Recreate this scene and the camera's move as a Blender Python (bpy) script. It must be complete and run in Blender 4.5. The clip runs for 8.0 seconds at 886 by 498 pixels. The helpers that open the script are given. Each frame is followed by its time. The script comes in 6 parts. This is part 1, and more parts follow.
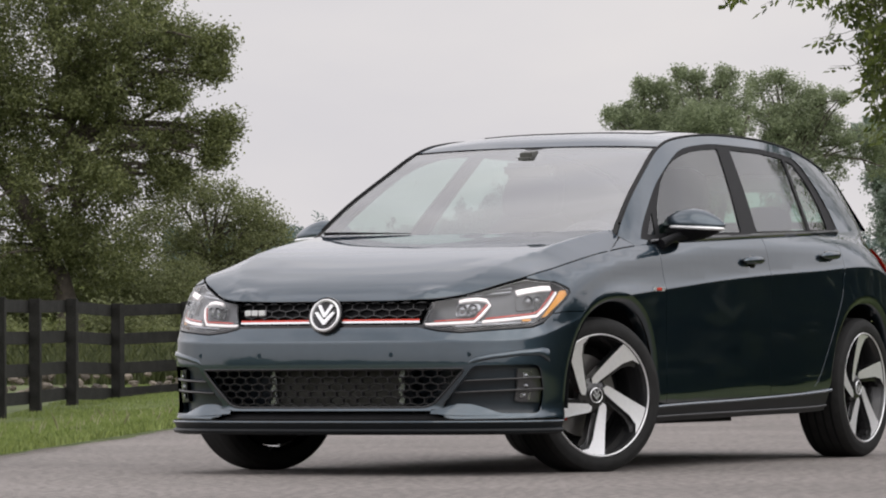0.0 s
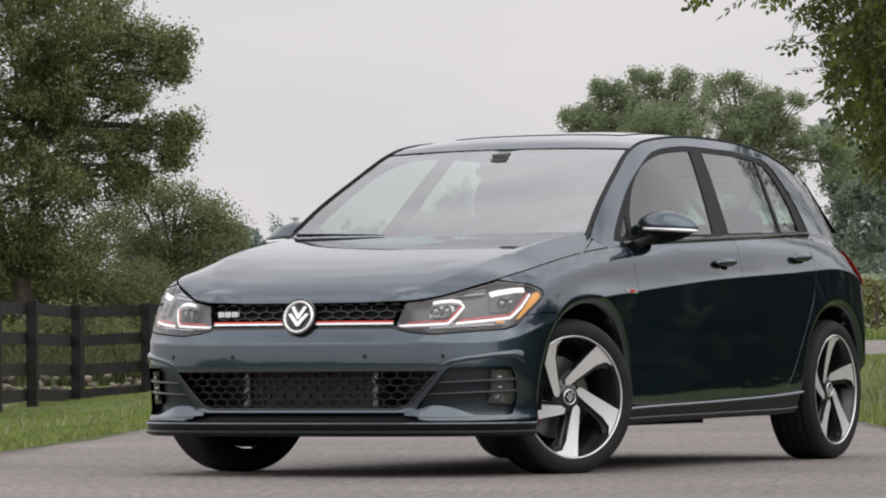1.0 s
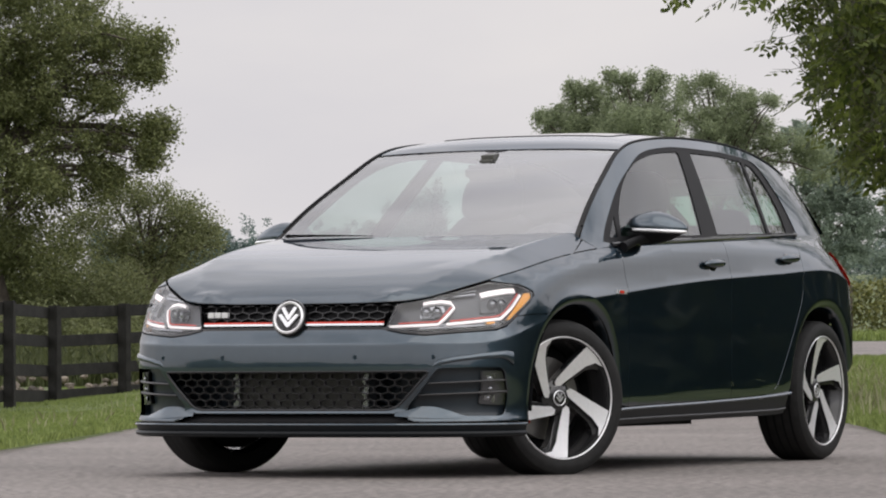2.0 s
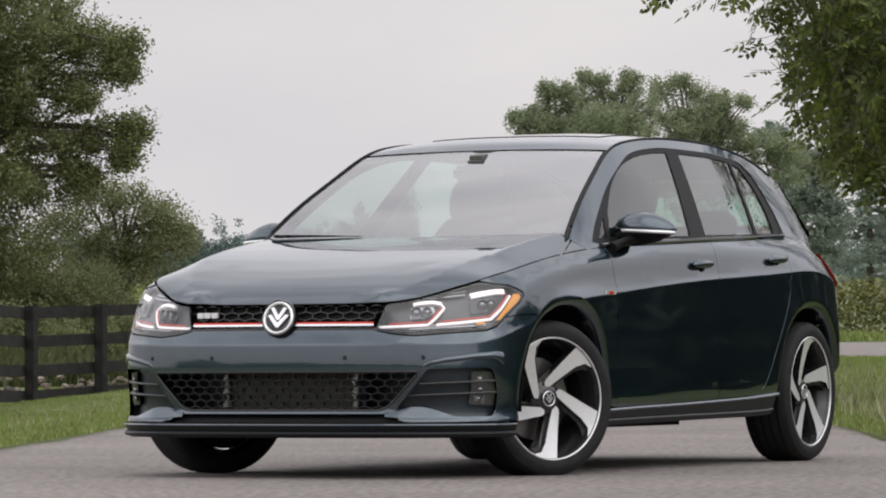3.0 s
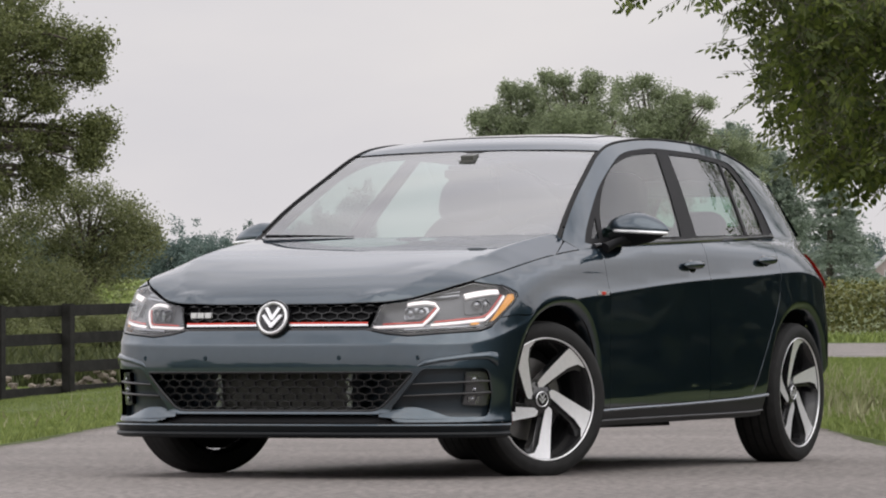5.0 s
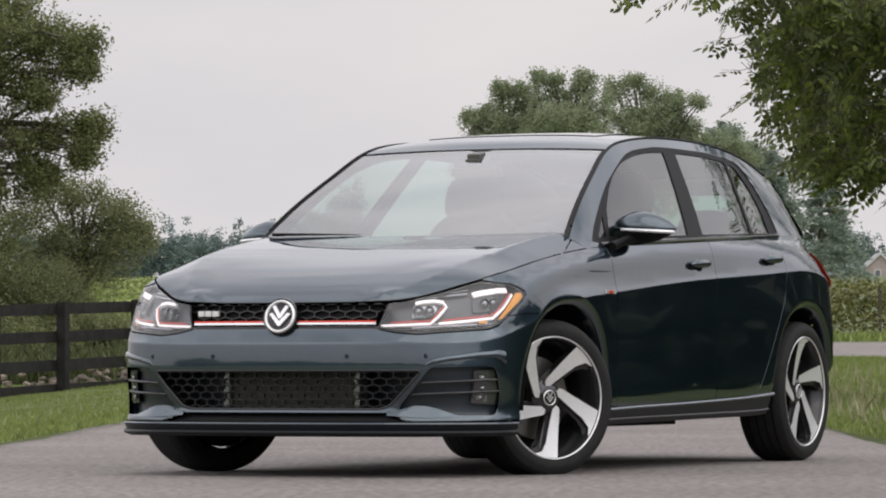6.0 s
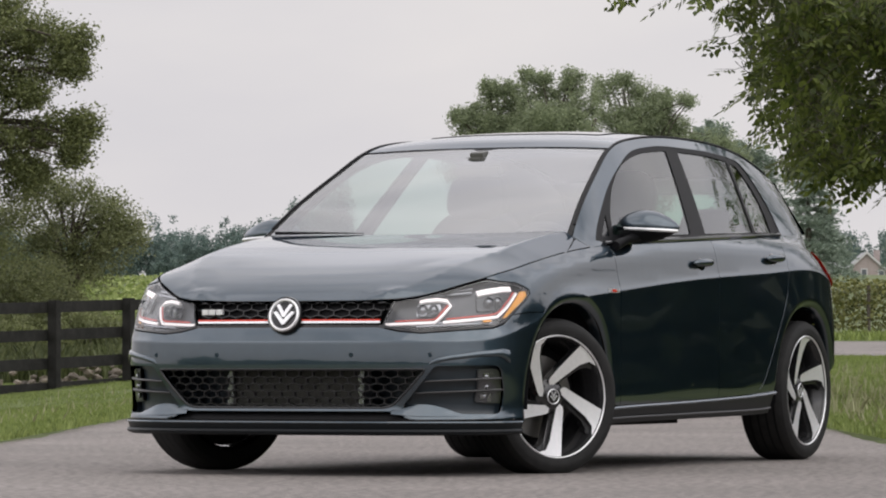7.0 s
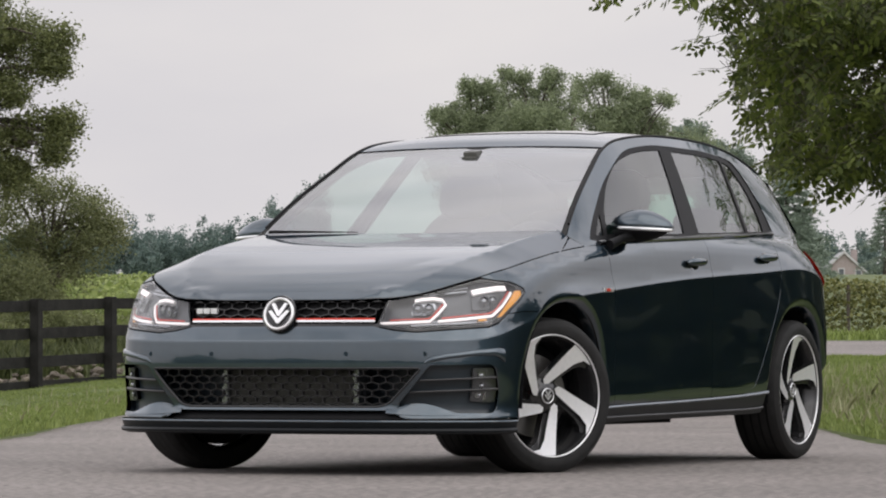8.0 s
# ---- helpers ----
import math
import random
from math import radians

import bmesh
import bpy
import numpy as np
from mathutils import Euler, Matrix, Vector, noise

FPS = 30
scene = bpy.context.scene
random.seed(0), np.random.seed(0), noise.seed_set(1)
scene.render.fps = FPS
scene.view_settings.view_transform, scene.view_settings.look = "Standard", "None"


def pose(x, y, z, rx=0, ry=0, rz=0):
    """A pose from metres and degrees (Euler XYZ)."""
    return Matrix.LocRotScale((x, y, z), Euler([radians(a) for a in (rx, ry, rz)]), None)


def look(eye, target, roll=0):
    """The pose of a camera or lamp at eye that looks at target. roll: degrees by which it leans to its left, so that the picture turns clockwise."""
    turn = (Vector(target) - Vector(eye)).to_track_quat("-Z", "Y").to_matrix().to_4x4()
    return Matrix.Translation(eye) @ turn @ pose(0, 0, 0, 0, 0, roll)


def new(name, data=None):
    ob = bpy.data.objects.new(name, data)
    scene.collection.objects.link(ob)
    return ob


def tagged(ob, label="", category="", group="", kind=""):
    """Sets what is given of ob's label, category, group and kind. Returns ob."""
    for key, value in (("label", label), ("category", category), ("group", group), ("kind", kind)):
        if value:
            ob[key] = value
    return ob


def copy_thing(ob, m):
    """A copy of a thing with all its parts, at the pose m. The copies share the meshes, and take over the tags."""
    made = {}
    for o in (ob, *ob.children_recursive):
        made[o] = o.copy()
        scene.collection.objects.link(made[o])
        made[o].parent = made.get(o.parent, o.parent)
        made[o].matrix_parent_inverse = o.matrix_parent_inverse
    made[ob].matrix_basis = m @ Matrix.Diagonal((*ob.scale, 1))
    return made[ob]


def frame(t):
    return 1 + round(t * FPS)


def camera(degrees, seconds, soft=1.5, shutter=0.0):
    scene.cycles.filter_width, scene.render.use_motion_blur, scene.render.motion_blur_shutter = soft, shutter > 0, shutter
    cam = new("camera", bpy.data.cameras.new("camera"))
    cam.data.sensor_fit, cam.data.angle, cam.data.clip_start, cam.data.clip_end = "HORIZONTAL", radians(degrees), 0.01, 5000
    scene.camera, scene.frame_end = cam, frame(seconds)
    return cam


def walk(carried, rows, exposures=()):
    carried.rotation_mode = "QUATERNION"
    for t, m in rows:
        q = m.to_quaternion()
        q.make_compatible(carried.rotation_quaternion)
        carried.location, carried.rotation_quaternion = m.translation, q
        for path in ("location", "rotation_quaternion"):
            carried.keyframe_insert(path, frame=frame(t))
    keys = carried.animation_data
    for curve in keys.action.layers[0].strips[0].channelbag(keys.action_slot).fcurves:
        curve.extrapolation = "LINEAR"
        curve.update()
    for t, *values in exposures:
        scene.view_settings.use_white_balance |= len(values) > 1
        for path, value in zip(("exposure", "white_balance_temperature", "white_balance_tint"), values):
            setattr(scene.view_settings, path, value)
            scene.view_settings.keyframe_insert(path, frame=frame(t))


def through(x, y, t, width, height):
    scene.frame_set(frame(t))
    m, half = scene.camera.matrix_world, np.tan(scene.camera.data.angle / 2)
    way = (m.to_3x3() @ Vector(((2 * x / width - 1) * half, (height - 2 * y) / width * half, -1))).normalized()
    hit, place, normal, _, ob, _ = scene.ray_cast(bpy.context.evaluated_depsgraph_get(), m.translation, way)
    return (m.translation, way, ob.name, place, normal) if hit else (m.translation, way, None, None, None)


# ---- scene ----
cam = camera(11.0, 8.0, soft=2.0)
PATH = [
    (0, look((16.8277, 8.9232, 0.4683), (-0.8762, -0.3693, 0.9373), -0.401)),
    (0.5, look((16.8409, 8.8873, 0.4683), (-0.9175, -0.3005, 0.9411), -0.382)),
    (1, look((16.8541, 8.8515, 0.4683), (-0.9404, -0.2659, 0.9441), -0.362)),
    (2.5, look((16.8937, 8.7453, 0.4683), (-0.9854, -0.2049, 0.9484), -0.298)),
    (3, look((16.9069, 8.7103, 0.4683), (-1.0003, -0.1836, 0.9497), -0.275)),
    (3.5, look((16.9201, 8.6754, 0.4683), (-1.0078, -0.1765, 0.9524), -0.251)),
    (4, look((16.9333, 8.6407, 0.4683), (-1.0159, -0.1680, 0.9525), -0.227)),
    (4.5, look((16.9465, 8.6062, 0.4683), (-1.0258, -0.1552, 0.9525), -0.201)),
    (6, look((16.9861, 8.5038, 0.4683), (-1.0234, -0.1814, 0.9448), -0.120)),
    (6.5, look((16.9993, 8.4700, 0.4683), (-1.0194, -0.1962, 0.9420), -0.091)),
    (7, look((17.0125, 8.4363, 0.4683), (-1.0235, -0.1940, 0.9391), -0.062)),
    (7.5, look((17.0257, 8.4029, 0.4683), (-1.0332, -0.1796, 0.9373), -0.032)),
    (8, look((17.0389, 8.3696, 0.4683), (-1.0403, -0.1701, 0.9350), -0.000)),
]
walk(cam, PATH)

# ---- light ----
world = bpy.data.worlds.new("overcast_sky")
scene.world = world
world.use_nodes = True
wn, wl = world.node_tree.nodes, world.node_tree.links
wn.clear()
sky = wn.new("ShaderNodeTexSky")
sky.sky_type, sky.sun_disc = "NISHITA", False
sky.sun_elevation, sky.sun_rotation = radians(52), radians(150)
sky.air_density, sky.dust_density, sky.ozone_density = 1.0, 4.0, 1.0
coord = wn.new("ShaderNodeTexCoord")
cloud_map = wn.new("ShaderNodeMapping")
cloud_map.inputs["Scale"].default_value = (1.0, 1.0, 3.2)
clouds = wn.new("ShaderNodeTexNoise")
clouds.inputs["Scale"].default_value, clouds.inputs["Detail"].default_value, clouds.inputs["Roughness"].default_value = 6.5, 5, 0.5
ramp = wn.new("ShaderNodeValToRGB")
ramp.color_ramp.elements[0].position, ramp.color_ramp.elements[0].color = 0.34, (0.915, 0.886, 0.922, 1)
ramp.color_ramp.elements[1].position, ramp.color_ramp.elements[1].color = 0.66, (1.030, 0.985, 0.985, 1)
grey = wn.new("ShaderNodeMix")
grey.data_type = "RGBA"
grey.inputs["Factor"].default_value = 0.93
lift = wn.new("ShaderNodeVectorMath")
lift.operation = "SCALE"
back = wn.new("ShaderNodeBackground")
back.inputs["Strength"].default_value = 0.10
out = wn.new("ShaderNodeOutputWorld")
wl.new(coord.outputs["Generated"], cloud_map.inputs["Vector"])
wl.new(cloud_map.outputs["Vector"], clouds.inputs["Vector"])
wl.new(clouds.outputs["Fac"], ramp.inputs["Fac"])
up = wn.new("ShaderNodeSeparateXYZ")
climb = wn.new("ShaderNodeMapRange")
climb.inputs["From Min"].default_value, climb.inputs["From Max"].default_value = 0.08, 0.36
climb.inputs["To Min"].default_value, climb.inputs["To Max"].default_value = 7.95, 16.2
wl.new(coord.outputs["Generated"], up.inputs["Vector"])
wl.new(up.outputs["Z"], climb.inputs["Value"])
# heavier cloud overhead than along the skyline
heavy, heavy_map, heavy_tone, fade, banks, weight = (wn.new("ShaderNode" + k) for k in ("TexNoise", "Mapping", "MapRange", "MapRange", "Mix", "Math"))
heavy_map.inputs["Scale"].default_value = (2.2, 2.2, 1.2)
heavy_map.inputs["Rotation"].default_value = (0, 0, radians(25))
heavy.inputs["Scale"].default_value, heavy.inputs["Detail"].default_value, heavy.inputs["Roughness"].default_value = 1.5, 4, 0.5
for node, values in ((heavy_tone, (0.36, 0.64, 0.70, 1.30)), (fade, (0.13, 0.32, 0.0, 1.0))):
    for key, value in zip(("From Min", "From Max", "To Min", "To Max"), values):
        node.inputs[key].default_value = value
banks.data_type, weight.operation = "FLOAT", "MULTIPLY"
banks.inputs["A"].default_value = 1.0
wl.new(coord.outputs["Generated"], heavy_map.inputs["Vector"])
wl.new(heavy_map.outputs["Vector"], heavy.inputs["Vector"])
wl.new(heavy.outputs["Fac"], heavy_tone.inputs["Value"])
wl.new(up.outputs["Z"], fade.inputs["Value"])
wl.new(fade.outputs["Result"], banks.inputs["Factor"])
wl.new(heavy_tone.outputs["Result"], banks.inputs["B"])
wl.new(climb.outputs["Result"], weight.inputs[0])
wl.new(banks.outputs["Result"], weight.inputs[1])
crown, whole = wn.new("ShaderNodeMapRange"), wn.new("ShaderNodeMath")
for key, value in zip(("From Min", "From Max", "To Min", "To Max"), (0.38, 0.60, 1.0, 0.78)):
    crown.inputs[key].default_value = value
whole.operation = "MULTIPLY"
wl.new(up.outputs["Z"], crown.inputs["Value"])
wl.new(weight.outputs["Value"], whole.inputs[0])
wl.new(crown.outputs["Result"], whole.inputs[1])
wl.new(whole.outputs["Value"], lift.inputs["Scale"])
wl.new(ramp.outputs["Color"], lift.inputs[0])
wl.new(sky.outputs["Color"], grey.inputs["A"])
cool = wn.new("ShaderNodeMix")
cool.data_type, cool.blend_type = "RGBA", "MULTIPLY"
cool.inputs["B"].default_value = (0.985, 1.0, 1.022, 1)
wl.new(fade.outputs["Result"], cool.inputs["Factor"])
wl.new(lift.outputs["Vector"], cool.inputs["A"])
wl.new(cool.outputs["Result"], grey.inputs["B"])
wl.new(grey.outputs["Result"], back.inputs["Color"])
wl.new(back.outputs["Background"], out.inputs["Surface"])

sun = new("sun", bpy.data.lights.new("sun", "SUN"))
sun.data.energy, sun.data.angle, sun.data.color = 1.2, radians(80), (1.0, 0.96, 0.91)
sun.matrix_world = look((20, 30, 50), (0, 0, 0))
scene.view_settings.exposure = 0.0


# ---- materials ----
def material(name, colour, rough=0.5, metal=0.0, coat=0.0, vary=0.0, scale=20.0, bump=0.0, bump_scale=200.0, second=None, emit=0.0, spec=0.5, coords="Object"):
    m = bpy.data.materials.new(name)
    m.use_nodes = True
    n, l = m.node_tree.nodes, m.node_tree.links
    b = n["Principled BSDF"]
    b.inputs["Base Color"].default_value = (*colour, 1)
    b.inputs["Roughness"].default_value, b.inputs["Metallic"].default_value = rough, metal
    b.inputs["Coat Weight"].default_value, b.inputs["Coat Roughness"].default_value = coat, 0.02
    b.inputs["Specular IOR Level"].default_value = spec
    if emit:
        b.inputs["Emission Color"].default_value, b.inputs["Emission Strength"].default_value = (*colour, 1), emit
    tc = n.new("ShaderNodeTexCoord")
    if vary:
        big, fine, mix, r = n.new("ShaderNodeTexNoise"), n.new("ShaderNodeTexNoise"), n.new("ShaderNodeMath"), n.new("ShaderNodeValToRGB")
        big.inputs["Scale"].default_value, big.inputs["Detail"].default_value = scale, 6
        fine.inputs["Scale"].default_value, fine.inputs["Detail"].default_value = scale * 9, 3
        mix.operation = "MULTIPLY_ADD"
        mix.inputs[1].default_value = 0.45
        l.new(tc.outputs[coords], big.inputs["Vector"])
        l.new(tc.outputs[coords], fine.inputs["Vector"])
        l.new(fine.outputs["Fac"], mix.inputs[0])
        half = n.new("ShaderNodeMath")
        half.operation, half.inputs[1].default_value = "MULTIPLY", 0.55
        l.new(big.outputs["Fac"], half.inputs[0])
        l.new(half.outputs[0], mix.inputs[2])
        other = second or tuple(min(1, c * (1 + vary)) for c in colour)
        first = colour if second else tuple(c * (1 - vary) for c in colour)
        r.color_ramp.elements[0].position, r.color_ramp.elements[1].position = 0.36, 0.64
        r.color_ramp.elements[0].color, r.color_ramp.elements[1].color = (*first, 1), (*other, 1)
        l.new(mix.outputs[0], r.inputs["Fac"])
        l.new(r.outputs["Color"], b.inputs["Base Color"])
    if bump:
        t, bm = n.new("ShaderNodeTexNoise"), n.new("ShaderNodeBump")
        t.inputs["Scale"].default_value, t.inputs["Detail"].default_value = bump_scale, 4
        bm.inputs["Strength"].default_value, bm.inputs["Distance"].default_value = bump, 0.01
        l.new(tc.outputs[coords], t.inputs["Vector"])
        l.new(t.outputs["Fac"], bm.inputs["Height"])
        l.new(bm.outputs["Normal"], b.inputs["Normal"])
    return m


def glass(name, tint, face=0.08, rough=0.0):
    """A thin pane: what is behind shows through its tint, and the sky lies on it as gloss that grows towards the edge-on view."""
    m = bpy.data.materials.new(name)
    m.use_nodes = True
    n, l = m.node_tree.nodes, m.node_tree.links
    n.clear()
    o, mix, clear, gloss, f, p, a = (n.new("ShaderNode" + k) for k in ("OutputMaterial", "MixShader", "BsdfTransparent", "BsdfGlossy", "LayerWeight", "Math", "Math"))
    clear.inputs["Color"].default_value = (*tint, 1)
    gloss.inputs["Roughness"].default_value = rough
    f.inputs["Blend"].default_value = 0.5
    p.operation, a.operation = "POWER", "MULTIPLY_ADD"
    p.inputs[1].default_value, a.inputs[1].default_value, a.inputs[2].default_value = 5.0, 1 - face, face
    l.new(f.outputs["Facing"], p.inputs[0])
    l.new(p.outputs[0], a.inputs[0])
    l.new(a.outputs[0], mix.inputs["Fac"])
    l.new(clear.outputs["BSDF"], mix.inputs[1])
    l.new(gloss.outputs["BSDF"], mix.inputs[2])
    l.new(mix.outputs["Shader"], o.inputs["Surface"])
    return m


PAINT = material("dark_blue_grey_paint", (0.043, 0.065, 0.084), rough=0.36, metal=1.0, coat=1.0, vary=0.06, scale=3)
PAINT.node_tree.nodes["Principled BSDF"].inputs["Specular Tint"].default_value = (0.36, 0.38, 0.41, 1)
PAINT.node_tree.nodes["Principled BSDF"].inputs["Coat IOR"].default_value = 1.76
SPLITTER = material("splitter_plastic", (0.006, 0.008, 0.010), rough=0.4, spec=0.25, vary=0.15, scale=30)
BLACK = material("satin_black_plastic", (0.007, 0.007, 0.008), rough=0.55, vary=0.2, scale=30, spec=0.15)
GLOSS_BLACK = material("gloss_black", (0.006, 0.006, 0.007), rough=0.06, coat=0.5)
TRIM = material("dark_grey_plastic", (0.011, 0.012, 0.014), rough=0.42, vary=0.15, scale=40)
HONEYCOMB = material("honeycomb_plastic", (0.024, 0.024, 0.025), rough=0.35, vary=0.15, scale=40)
RUBBER = material("tyre_rubber", (0.015, 0.015, 0.015), rough=0.72, spec=0.3, vary=0.3, scale=25, bump=0.1)
MACHINED = material("machined_alloy", (0.86, 0.86, 0.87), rough=0.34, metal=0.55, vary=0.05, scale=60)
RIM_BLACK = material("black_alloy", (0.016, 0.016, 0.017), rough=0.25, coat=0.4)
CHROME = material("bright_chrome", (0.85, 0.86, 0.87), rough=0.12, metal=1.0)
SILVER = material("silver_badge", (0.82, 0.83, 0.84), rough=0.22, metal=0.6)
RED = material("red_trim", (0.60, 0.035, 0.012), rough=0.3)
AMBER = material("amber_lens", (0.78, 0.31, 0.005), rough=0.25, emit=0.16)
LAMP_WHITE = material("daytime_light_guide", (1.0, 0.93, 0.92), rough=0.3, emit=0.28)
REFLECTOR = material("lamp_reflector", (0.35, 0.36, 0.38), rough=0.2, metal=1.0)
LAMP_BACK = material("lamp_housing", (0.080, 0.083, 0.088), rough=0.30, metal=0.6)
TAIL_RED = material("tail_lens", (0.62, 0.02, 0.01), rough=0.12, coat=0.6, emit=0.3)
FIN = material("radiator_fins", (0.11, 0.11, 0.10), rough=0.5, metal=0.4, vary=0.25, scale=60)
RECESS = material("recess_plastic", (0.019, 0.029, 0.038), rough=0.32, vary=0.12, scale=30)
FABRIC = material("dark_seat_cloth", (0.03, 0.03, 0.032), rough=0.9, vary=0.3, scale=80)
DASH = material("dashboard_plastic", (0.02, 0.02, 0.021), rough=0.7, vary=0.15, scale=40, bump=0.1)
LINING = material("roof_lining", (0.42, 0.42, 0.41), rough=0.95, vary=0.1, scale=50)
BRAKE = material("brake_disc_steel", (0.30, 0.29, 0.28), rough=0.35, metal=0.9)
WINDSCREEN = glass("windscreen_glass", (0.80, 0.86, 0.85), face=0.44)
SIDE_GLASS = glass("tinted_side_glass", (0.42, 0.60, 0.51), face=0.13)
# deeper tint stands in for the dark cabin behind the quarter pane
DARK_GLASS = glass("dim_cabin_quarter_glass", (0.16, 0.22, 0.19), face=0.07)
LENS = glass("clear_lamp_lens", (0.93, 0.93, 0.94), face=0.075)


# ---- body surface ----
def pchip_rows(X, Y, q):
    """Monotone cubic through each row's nodes (N,k) at q (N,)."""
    h = np.diff(X, axis=1)
    d = np.diff(Y, axis=1) / h
    m = np.zeros_like(Y)
    w1, w2 = 2 * h[:, 1:] + h[:, :-1], h[:, 1:] + 2 * h[:, :-1]
    a, b = d[:, :-1], d[:, 1:]
    same = a * b > 0
    m[:, 1:-1] = np.where(same, (w1 + w2) / (w1 / np.where(same, a, 1) + w2 / np.where(same, b, 1)), 0)
    m[:, 0], m[:, -1] = d[:, 0], d[:, -1]
    i = np.clip((q[:, None] >= X).sum(1) - 1, 0, X.shape[1] - 2)
    r = np.arange(len(q))
    hh = h[r, i]
    t = np.clip((q - X[r, i]) / hh, -0.5, 1.5)
    y0, y1, m0, m1 = Y[r, i], Y[r, i + 1], m[r, i] * hh, m[r, i + 1] * hh
    inside = y0 * (1 + 2 * t) * (1 - t) ** 2 + y1 * t * t * (3 - 2 * t) + m0 * t * (1 - t) ** 2 - m1 * t * t * (1 - t)
    return np.where(t < 0, y0 + m0 * t, np.where(t > 1, y1 + m1 * (t - 1), inside))


def pchip(xs, ys):
    X, Y = np.array(xs, float)[None], np.array(ys, float)[None]

    def f(q):
        q = np.atleast_1d(np.asarray(q, float))
        return pchip_rows(np.repeat(X, len(q), 0), np.repeat(Y, len(q), 0), q)
    return f


def smooth_path(points, n=24):
    """Catmull-Rom through points, n steps a span."""
    p = [np.array(v, float) for v in points]
    p = [2 * p[0] - p[1]] + p + [2 * p[-1] - p[-2]]
    out = []
    for a, b, c, d in zip(p, p[1:], p[2:], p[3:]):
        for k in range(n):
            t = k / n
            out.append(0.5 * (2 * b + (c - a) * t + (2 * a - 5 * b + 4 * c - d) * t * t + (3 * b - a - 3 * c + d) * t ** 3))
    return np.array(out + [p[-2]])


# Half outline of the car seen from above, nose to tail.
PLAN = smooth_path([(0.862, 0), (0.858, 0.2), (0.838, 0.40), (0.79, 0.595), (0.70, 0.755), (0.58, 0.85), (0.43, 0.886),
                    (0.2, 0.897), (0, 0.898), (-0.5, 0.889), (-1.3, 0.890), (-2.0, 0.893), (-2.63, 0.897), (-2.95, 0.872),
                    (-3.17, 0.80), (-3.31, 0.66), (-3.375, 0.45), (-3.397, 0.2), (-3.402, 0)], 80)
ARC = np.r_[0, np.cumsum(np.hypot(*np.diff(PLAN, axis=0).T))]
_t = np.gradient(PLAN, ARC, axis=0)
NORMAL = np.stack([-_t[:, 1], _t[:, 0]], 1)
NORMAL *= -1 / np.linalg.norm(NORMAL, axis=1)[:, None]
_side = (PLAN[:, 1] > 0.84)


def S(x):
    """Arc length at a station x along the side."""
    return float(np.interp(-x, -PLAN[_side, 0], ARC[_side]))


END = ARC[-1]
ARCH_F, ARCH_R = S(0.0), S(-2.631)
# Wheel openings, in arc length and height.
OPEN_F = smooth_path([(ARCH_F + a, b) for a, b in ((-.436, .15), (-.43, .28), (-.405, .42), (-.345, .53), (-.25, .62), (-.125, .672), (0, .684),
                                                   (.125, .668), (.245, .615), (.32, .53), (.362, .42), (.372, .3), (.372, .15))], 6)
OPEN_R = smooth_path([(ARCH_R + a, b) for a, b in ((-.38, .15), (-.385, .3), (-.365, .42), (-.31, .54), (-.22, .63), (-.11, .680), (0, .692),
                                                   (.11, .680), (.22, .63), (.31, .54), (.37, .42), (.395, .3), (.40, .15))], 6)
STATIONS = [0, 0.42, 0.80, S(0.40), S(0.0), S(-0.45), S(-1.3), S(-2.1), S(-2.63), S(-2.63) + 0.62, END]
# Height and inset of eight lines that run round the body, at the stations above.
LINES = [
    ((.165, .165, .165, .168, .18, .195, .205, .215, .27, .275, .26), (.022, .022, .022, .025, .04, .045, .045, .045, .05, .085, .08)),
    ((.222, .222, .222, .224, .24, .262, .28, .305, .35, .38, .36), (0, 0, .002, .010, .016, .016, .016, .016, .018, .045, .04)),
    ((.262, .262, .262, .270, .29, .31, .325, .35, .40, .44, .42), (.026, .026, .014, .013, .012, .0095, .0095, .009, .006, 0, 0)),
    ((.44, .44, .44, .46, .48, .50, .52, .54, .56, .56, .56), (.002, .002, .003, .010, .010, .009, .008, .007, 0, 0, .01)),
    ((.516, .516, .520, .582, .682, .722, .786, .824, .848, .786, .786), (.0058, .0058, .0080, .0100, .0046, .0068, .0038, .0046, .0084, .019, .029)),
    ((.531, .531, .535, .60, .70, .738, .80, .838, .862, .80, .80), (.0072, .0072, .0092, .0105, .004, .006, .003, .004, .008, .02, .03)),
    ((.545, .545, .549, .615, .715, .752, .814, .852, .876, .815, .82), (.0125, .0125, .0145, .0125, .0085, .0105, .0080, .0088, .0132, .026, .036)),
    ((.587, .587, .60, .66, .76, .79, .85, .885, .91, .88, .90), (.027, .027, .030, .016, .025, .020, .0150, .017, .028, .06, .06)),
    ((.64, .64, .69, .788, .849, .898, .930, .96, .985, .97, .97), (.040, .042, .075, .052, .045, .042, .0300, .040, .085, .13, .08)),
    ((.690, .691, .760, .818, .883, .930, .970, 1.002, 1.022, 1.040, 1.04), (.055, .060, .128, .102, .098, .076, .048, .082, .152, .152, .10)),
]
_zl = [pchip(STATIONS, a) for a, b in LINES]
_dl = [pchip(STATIONS, b) for a, b in LINES]


def offset_line(line, by):
    t = np.gradient(line, axis=0)
    n = np.stack([-t[:, 1], t[:, 0]], 1)
    return line + n / np.linalg.norm(n, axis=1)[:, None] * by


OUT_F, OUT_R = offset_line(OPEN_F, 0.045), offset_line(OPEN_R, 0.045)


def top_z(s):
    return _zl[-1](np.abs(s))


